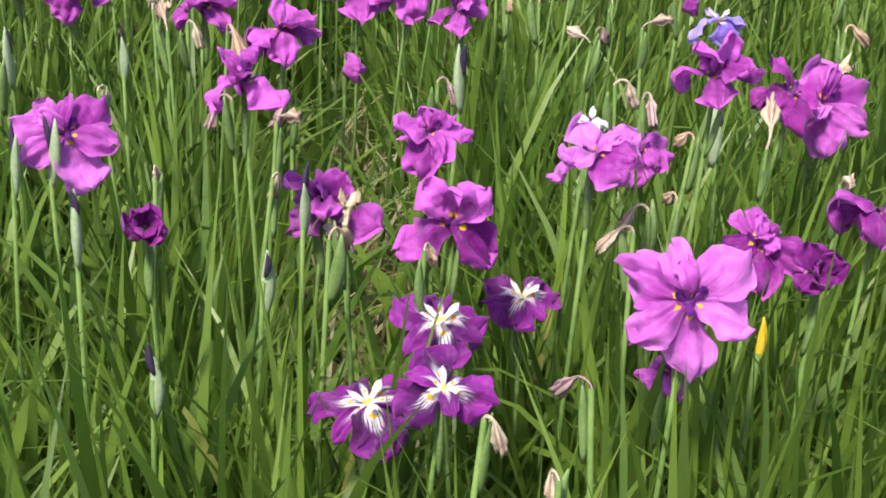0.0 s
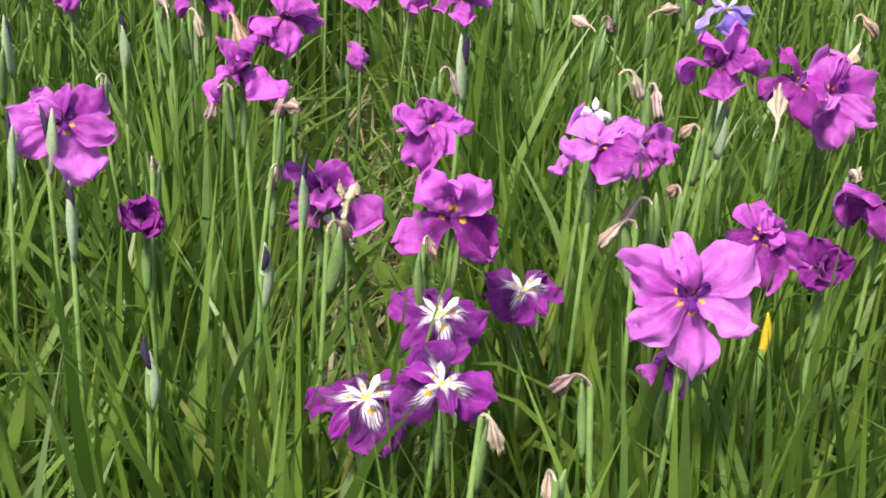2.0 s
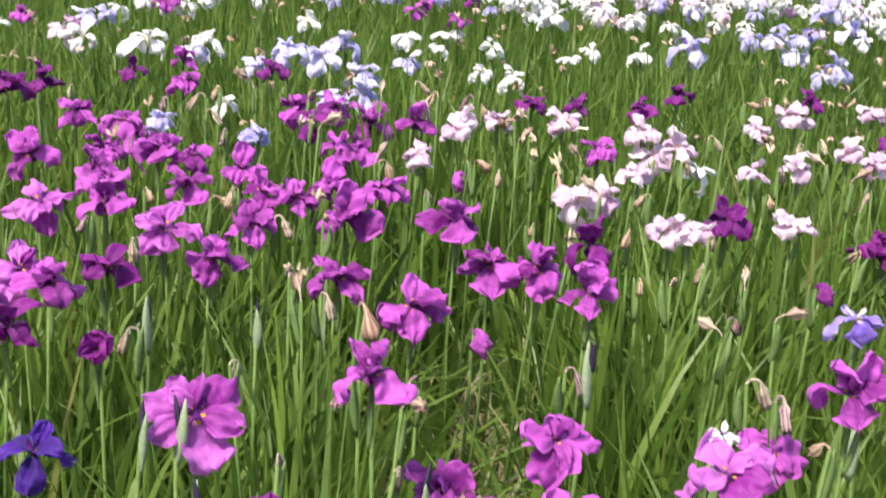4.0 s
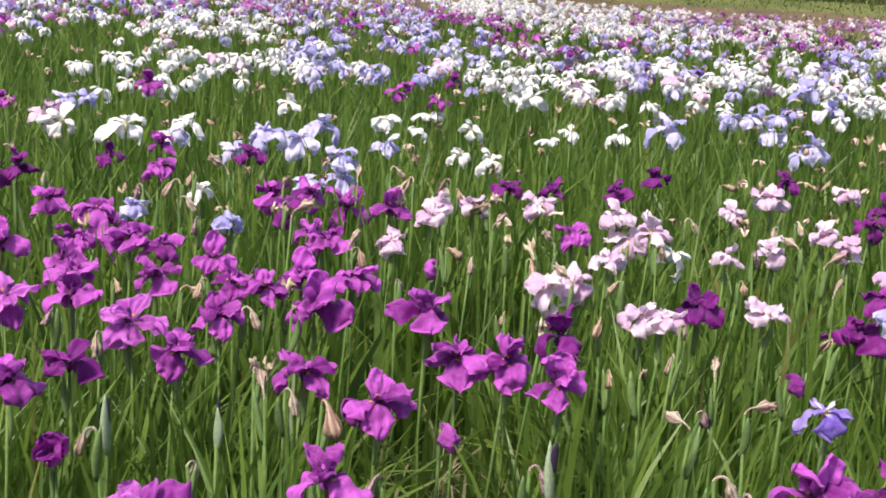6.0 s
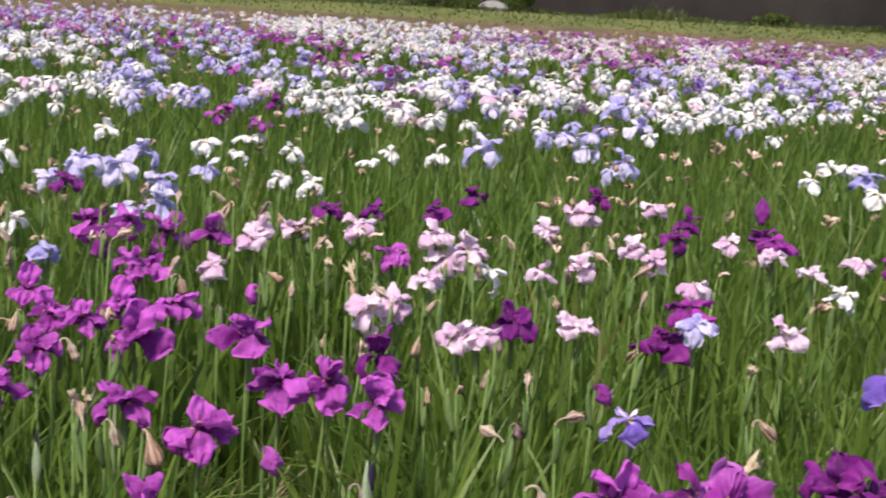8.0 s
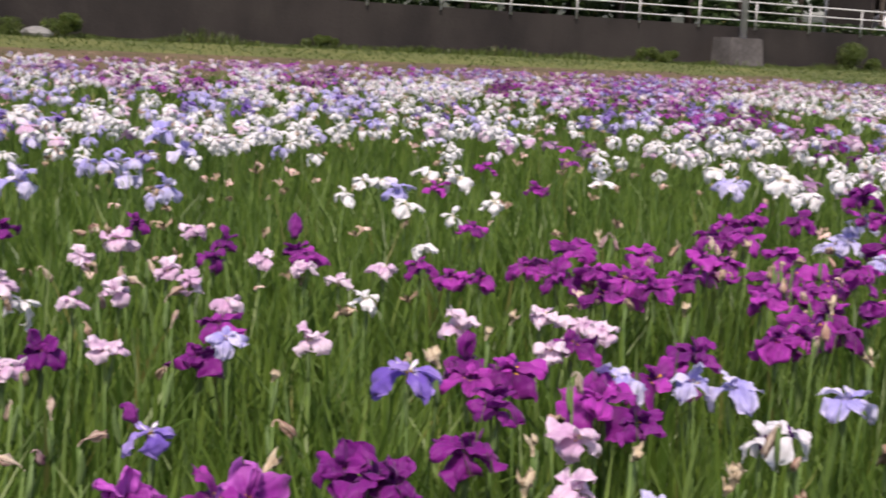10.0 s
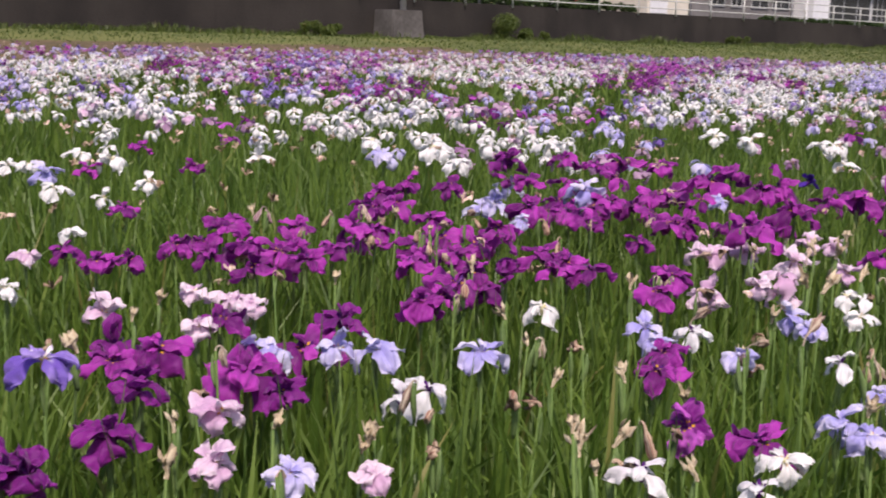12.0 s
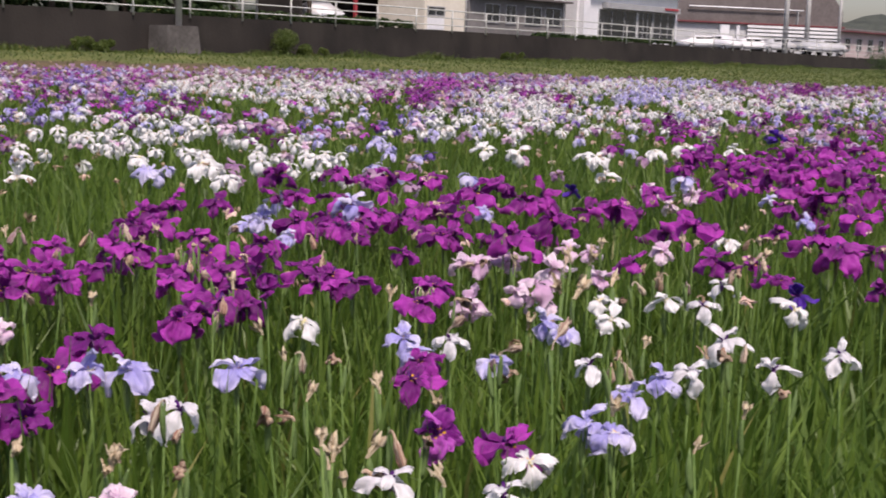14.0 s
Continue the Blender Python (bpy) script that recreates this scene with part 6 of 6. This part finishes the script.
part("backing", box_mesh(9.8, 21.9, -0.016, -0.004, 0.5, 2.9), GREYMETAL, hall)
part("post", box_mesh(6.5, 7.6, -0.3, -0.02, 0, 2.9, 0.02), PLASTER_WHITE, hall)
part("post", box_mesh(8.5, 8.9, -0.3, -0.02, 0, 2.9, 0.02), PLASTER_WHITE, hall)

# pinkish house at the far end of the road
zb = wall_top(148) - 0.03
annex = block("house", "low pinkish plastered house with small dark windows", "house", 137.4, 163.0, 57.4, 66.0, zb, zb + 2.9, PLASTER_PINK)
for k in range(5):
    window(annex, -11.4 + 3.4 * k, -10.0 + 3.4 * k, 0.9, 2.2, GREYMETAL, 1)
part("roof", box_mesh(-12.9, 13.0, -0.6, 9.0, 2.9, 3.3, 0.1), ROOFGREY, annex)
part("eave", box_mesh(-12.9, 13.0, -0.7, -0.6, 2.92, 3.06), EAVERED, annex, "dull red eaves board")

CAR_PROFILE = [(-2.1, 0.35), (-2.15, 0.72), (-1.95, 0.92), (-1.25, 1.02), (-0.55, 1.42), (0.75, 1.46), (1.55, 1.05), (2.05, 0.95), (2.15, 0.6), (2.1, 0.35)]


def car(x, y, z, turn, paint, label, tall=1.0):
    """A parked car: body, glasshouse, wheels and lamps."""
    root = empty("car", x, y, z)
    root.rotation_euler = (0, 0, radians(turn))
    tagged(root, label, "car", group="parked cars")
    bm = bmesh.new()
    sides = []
    for w in (-0.84, 0.84):
        sides.append([bm.verts.new((px, w * (0.86 if pz > 1.1 else 1.0), pz * (tall if pz > 1.0 else 1.0))) for px, pz in CAR_PROFILE])
    n = len(CAR_PROFILE)
    bm.faces.new(sides[0])
    bm.faces.new(sides[1][::-1])
    for k in range(n):
        bm.faces.new((sides[0][k], sides[1][k], sides[1][(k + 1) % n], sides[0][(k + 1) % n]))
    bmesh.ops.recalc_face_normals(bm, faces=bm.faces)
    bmesh.ops.bevel(bm, geom=list(bm.edges), offset=0.06, segments=2, affect="EDGES")
    for f in bm.faces:
        f.smooth = True
    body = part("body", bm, paint, root)
    for sgn in (-1, 1):
        for a, b in ((-0.80, 0.0), (0.08, 0.95)):
            part("side_window", box_mesh(a, b, sgn * 0.775 - 0.04, sgn * 0.775 + 0.04, 1.04 * tall, 1.34 * tall, 0.015), DARKGLASS, body)
        for px in (-1.35, 1.35):
            t = part("wheel", tube_bm([(px, sgn * 0.66, 0.32), (px, sgn * 0.86, 0.32)], [0.32, 0.32], 18), RUBBER, root)
            part("rim", tube_bm([(px, sgn * 0.855, 0.32), (px, sgn * 0.872, 0.32)], [0.19, 0.18], 14), GREYMETAL, t)
        part("headlight", box_mesh(-2.17, -2.08, sgn * 0.62 - 0.16, sgn * 0.62 + 0.16, 0.62, 0.76, 0.02), PLASTER_WHITE, root)
        part("tail_light", box_mesh(2.06, 2.16, sgn * 0.66 - 0.12, sgn * 0.66 + 0.12, 0.68, 0.86, 0.02), REDTRIM, root)


for cx, cy, tn, pt, lb, tl in (
    (118.1, 54.6, -24, CARSILVER, "silver saloon car parked beside the fence", 1.0),
    (109.6, 58.2, -30, CARWHITE, "white car parked beside the road", 0.95),
    (110.6, 56.3, 62, CARWHITE, "white hatchback parked by the hall", 1.0),
    (115.2, 56.0, -26, CARWHITE, "white car parked in the yard", 0.95),
    (120.2, 52.4, 50, CARSILVER, "pale silver car with dark windows near the poles", 1.05),
    (122.8, 51.5, -24, CARSILVER, "grey car parked beside the utility poles", 1.05),
    (51.4, 51.2, 82, CARWHITE, "white van parked in the dark carport", 1.1),
):
    car(cx, cy, wall_top(cx) - 0.03, tn, pt, lb, tl)

# ---- trees and shrubs above and below the wall ----


def leaf_cloud(name, seed, blobs, per, size, material):
    """A crown made of many small leaf blades gathered round uneven clumps."""
    rng = np.random.RandomState(seed)
    vs = []
    for bx, by, bz, br in blobs:
        d = rng.normal(0, 1, (per, 3))
        d /= np.linalg.norm(d, axis=1)[:, None]
        p = np.array((bx, by, bz)) + d * br * rng.uniform(0.55, 1.08, per)[:, None] * np.array((1, 1, 0.8))
        a = rng.normal(0, 1, (per, 3))
        a /= np.linalg.norm(a, axis=1)[:, None]
        b = np.cross(a, rng.normal(0, 1, (per, 3)))
        b /= np.linalg.norm(b, axis=1)[:, None]
        s = size * rng.uniform(0.6, 1.4, per)[:, None]
        vs.append(np.stack([p - a * s, p + b * s * 0.45, p + a * s, p - b * s * 0.45], 1))
    v = np.concatenate(vs).reshape(-1, 3)
    n = len(v) // 4
    return mesh_from(name, v, [(4 * i, 4 * i + 1, 4 * i + 2, 4 * i + 3) for i in range(n)], material, smooth=False)


def tree_meshes(seed):
    r = random.Random(seed)
    blobs = []
    for k in range(16):
        h = r.uniform(0.5, 6.5)
        a = r.uniform(0, 6.28)
        d = r.uniform(0.3, 1.9) * (1.15 - h / 9)
        blobs.append((d * math.cos(a), d * math.sin(a), h, r.uniform(0.6, 1.1)))
    return leaf_cloud("crown", seed, blobs, 220, 0.19, TREELEAF)


CROWNS = [tree_meshes(k) for k in range(4)]
TRUNK = tube([(0, 0, -0.1), (0.05, 0.02, 1.4), (-0.05, 0.05, 3.4), (0.1, 0, 5.6)], [0.17, 0.14, 0.10, 0.04], 8)
TRUNK_MESH = mesh_from("trunk", TRUNK[0], TRUNK[1], BARK)
TREE_LIMBS = []
for k in range(3):
    a = 2.1 * k
    v, f = tube([(0, 0, 1.6 + 0.7 * k), (0.7 * math.cos(a), 0.7 * math.sin(a), 2.4 + 0.7 * k), (1.4 * math.cos(a), 1.4 * math.sin(a), 3.4 + 0.6 * k)], [0.07, 0.05, 0.02], 6)
    TREE_LIMBS.append(mesh_from("limb", v, f, BARK))
jj = random.Random(77)
for k in range(44):
    tx = -6.0 + 1.3 * k + jj.uniform(-0.8, 0.8)
    ty = 53.5 + 2.8 * (k % 2) + jj.uniform(-1.5, 2.5) + (1.5 if tx > 44 else 0)
    tree = empty("tree", tx, ty, wall_top(tx) - 0.03)
    tree.rotation_euler = (0, 0, jj.uniform(0, 6.28))
    q = jj.uniform(0.85, 1.3)
    tree.scale = (q, q, q)
    tagged(tree, "dark leafy green tree behind the pipe fence", "tree", group="trees behind the fence")
    part("trunk", TRUNK_MESH, None, tree)
    for lm in TREE_LIMBS:
        part("limb", lm, None, tree)
    part("crown", CROWNS[k % 4], None, tree)


def shrub(x, y, w, h, seed, label, material=None):
    r = random.Random(seed)
    z = ground_z(x, y)
    blobs = [(r.uniform(-0.5, 0.5) * w, r.uniform(-0.3, 0.3) * w, h * r.uniform(0.25, 0.7), h * r.uniform(0.25, 0.4)) for _ in range(8)]
    root = empty("shrub", x, y, z)
    tagged(root, label, "shrub", group="shrubs along the wall")
    part("foliage", leaf_cloud("foliage", seed, blobs, 520, 0.04, material or SHRUBLEAF), None, root)
    v, f = tube([(0, 0, -0.05), (0.03, 0, h * 0.5)], [0.025, 0.01], 6)
    part("stem", mesh_from("stem", v, f, BARK), None, root)


for k, (sx, sy, sw, sh) in enumerate(((31.5, 43.0, 1.7, 0.7), (5.4, 43.0, 2.4, 0.9), (7.8, 43.0, 1.0, 0.9), (17.0, 43.4, 1.0, 0.5), (43.5, 43.2, 1.5, 0.6), (60.0, 43.3, 2.0, 0.55))):
    shrub(sx, sy, sw, sh, 300 + k, "low green shrub at the foot of the dark wall")
shrub(42.0, 43.6, 1.2, 1.35, 401, "green creeper growing up the dark wall")
shrub(80.6, 29.7, 3.0, 2.3, 402, "dense dark green shrub at the end of the bank", TREELEAF)

def hedge(x0, x1, y, h, seed, label):
    r = random.Random(seed)
    root = empty("hedge", (x0 + x1) / 2, y, wall_top((x0 + x1) / 2) - 0.03)
    tagged(root, label, "hedge")
    n = int((x1 - x0) / 0.45)
    blobs = [((x0 - x1) / 2 + 0.45 * k, r.uniform(-0.2, 0.2), h * r.uniform(0.35, 0.65), h * 0.5) for k in range(n)]
    part("foliage", leaf_cloud("foliage", seed, blobs, 150, 0.09, SHRUBLEAF if x0 > 70 else TREELEAF), None, root)
    for k in range(0, n, 4):
        v, f = tube([(blobs[k][0], 0, -0.05), (blobs[k][0], 0, h * 0.6)], [0.03, 0.015], 6)
        part("stem", mesh_from("stem", v, f, BARK), None, root)


hedge(37.0, 55.0, 46.6, 0.55, 501, "clipped low green hedge behind the pipe fence")
hedge(67.0, 85.5, 47.0, 0.4, 502, "low olive hedge in front of the shop")

stone = bmesh.new()
bmesh.ops.create_icosphere(stone, subdivisions=2, radius=0.5)
for v in stone.verts:
    v.co *= 1 + 0.22 * noise.noise(v.co * 2.3)
    v.co.z = v.co.z * 0.45
st = tagged(new("boulder", bpy.data.meshes.new("boulder")), "pale grey boulder lying on the grass bank", "boulder")
stone.to_mesh(st.data)
stone.free()
st.data.materials.append(CONCRETE)
st.location = (7.1, 42.6, ground_z(7.1, 42.6) + 0.12)


def bank_grass():
    """Short grass on the bank in front of the wall."""
    rng = np.random.RandomState(31)
    n = 120000
    x = rng.uniform(-14, 105, n)
    y = rng.uniform(10, 43.8, n)
    z = np.array([ground_z(a, b) for a, b in zip(x, y)])
    keep = rng.uniform(0, 1, n) < np.clip((z - np.where(x < 32, 0.56, 0.12)) * 4.0, 0.06, 1) * 0.95 * (z > 0.01)
    x, y, z = x[keep], y[keep], z[keep]
    n = len(x)
    blades("bank_grass", "short rough grass on the bank below the wall", x, y, rng.uniform(0.04, 0.12, n), rng.uniform(0.02, 0.05, n), np.abs(rng.normal(0, 22, n)), rng.uniform(0, 60, n), 2, GRASS, rng, z, "grass")
    # longer tufts at the foot of the wall
    n = 9000
    x = rng.uniform(-14, 100, n)
    y = 43.9 - rng.gamma(1.5, 0.35, n)
    tall = np.array([0.5 + noise.noise(Vector((a * 0.35, 2.0, 8.0))) for a in x]).clip(0.1, 1.2) ** 1.6
    z = np.array([ground_z(a, b) for a, b in zip(x, y)])
    blades("tall_grass", "longer yellow-green grass tufts at the wall foot", x, y, rng.uniform(0.2, 0.62, n) * tall + 0.08, rng.uniform(0.02, 0.05, n), np.abs(rng.normal(0, 14, n)), rng.uniform(0, 70, n), 3, GRASS, rng, z, "grass")


bank_grass()


def straw():
    """Dry leaves lying in the bare gap between the plants."""
    rng = np.random.RandomState(41)
    n = 420
    x = -0.02 + rng.normal(0, 0.16, n)
    y = 2.45 + rng.normal(0, 0.24, n)
    blades("dry_leaves", "dry straw-coloured leaves lying on the bare soil", x, y, rng.uniform(0.15, 0.42, n), rng.uniform(0.005, 0.010, n), rng.uniform(35, 82, n), rng.uniform(0, 40, n), 4, STRAW, rng, rng.uniform(0.0, 0.12, n), "dry leaves")


straw()

yellow = empty("yellowed_leaf", 0.417, 1.300, 0.139)
tagged(yellow, "single bright yellow leaf tip among green leaves", "leaf")
v, f = tube([(0, 0, -0.03), (0.004, 0, 0.25), (0, 0, 0.53)], [0.004, 0.004, 0.004], 6)
part("stalk", mesh_from("stalk", v, f, STEM), None, yellow)
part("tip", sheath_mesh("tip", 0.058, 0.0062, mottled("yellow_leaf", (0.55, 0.38, 0.02), (0.72, 0.55, 0.05), 30.0, 0.5, 0.2, 0.002)), None, yellow).location = (0, 0, 0.515)

# ---- far wooded hill ----


def hill():
    verts, faces = [], []
    n = 60
    for i in range(n + 1):
        x = -500 + 3300 * i / n
        h = 29 + 6 * noise.noise(Vector((x * 0.006, 0, 4.2))) + 5 * noise.noise(Vector((x * 0.04, 1, 4.2)))
        h *= 0.95 + max(x - 700, 0) / 900
        verts += [(x, 520, 0), (x, 540, h * 0.7), (x, 600, h), (x, 690, 0)]
    for i in range(n):
        for k in range(3):
            a = 4 * i + k
            faces.append((a, a + 4, a + 5, a + 1))
    tagged(new("backdrop", mesh_from("backdrop", verts, faces, HILL)), "distant wooded hill under a pale sky", "hill", kind="structure")


hill()
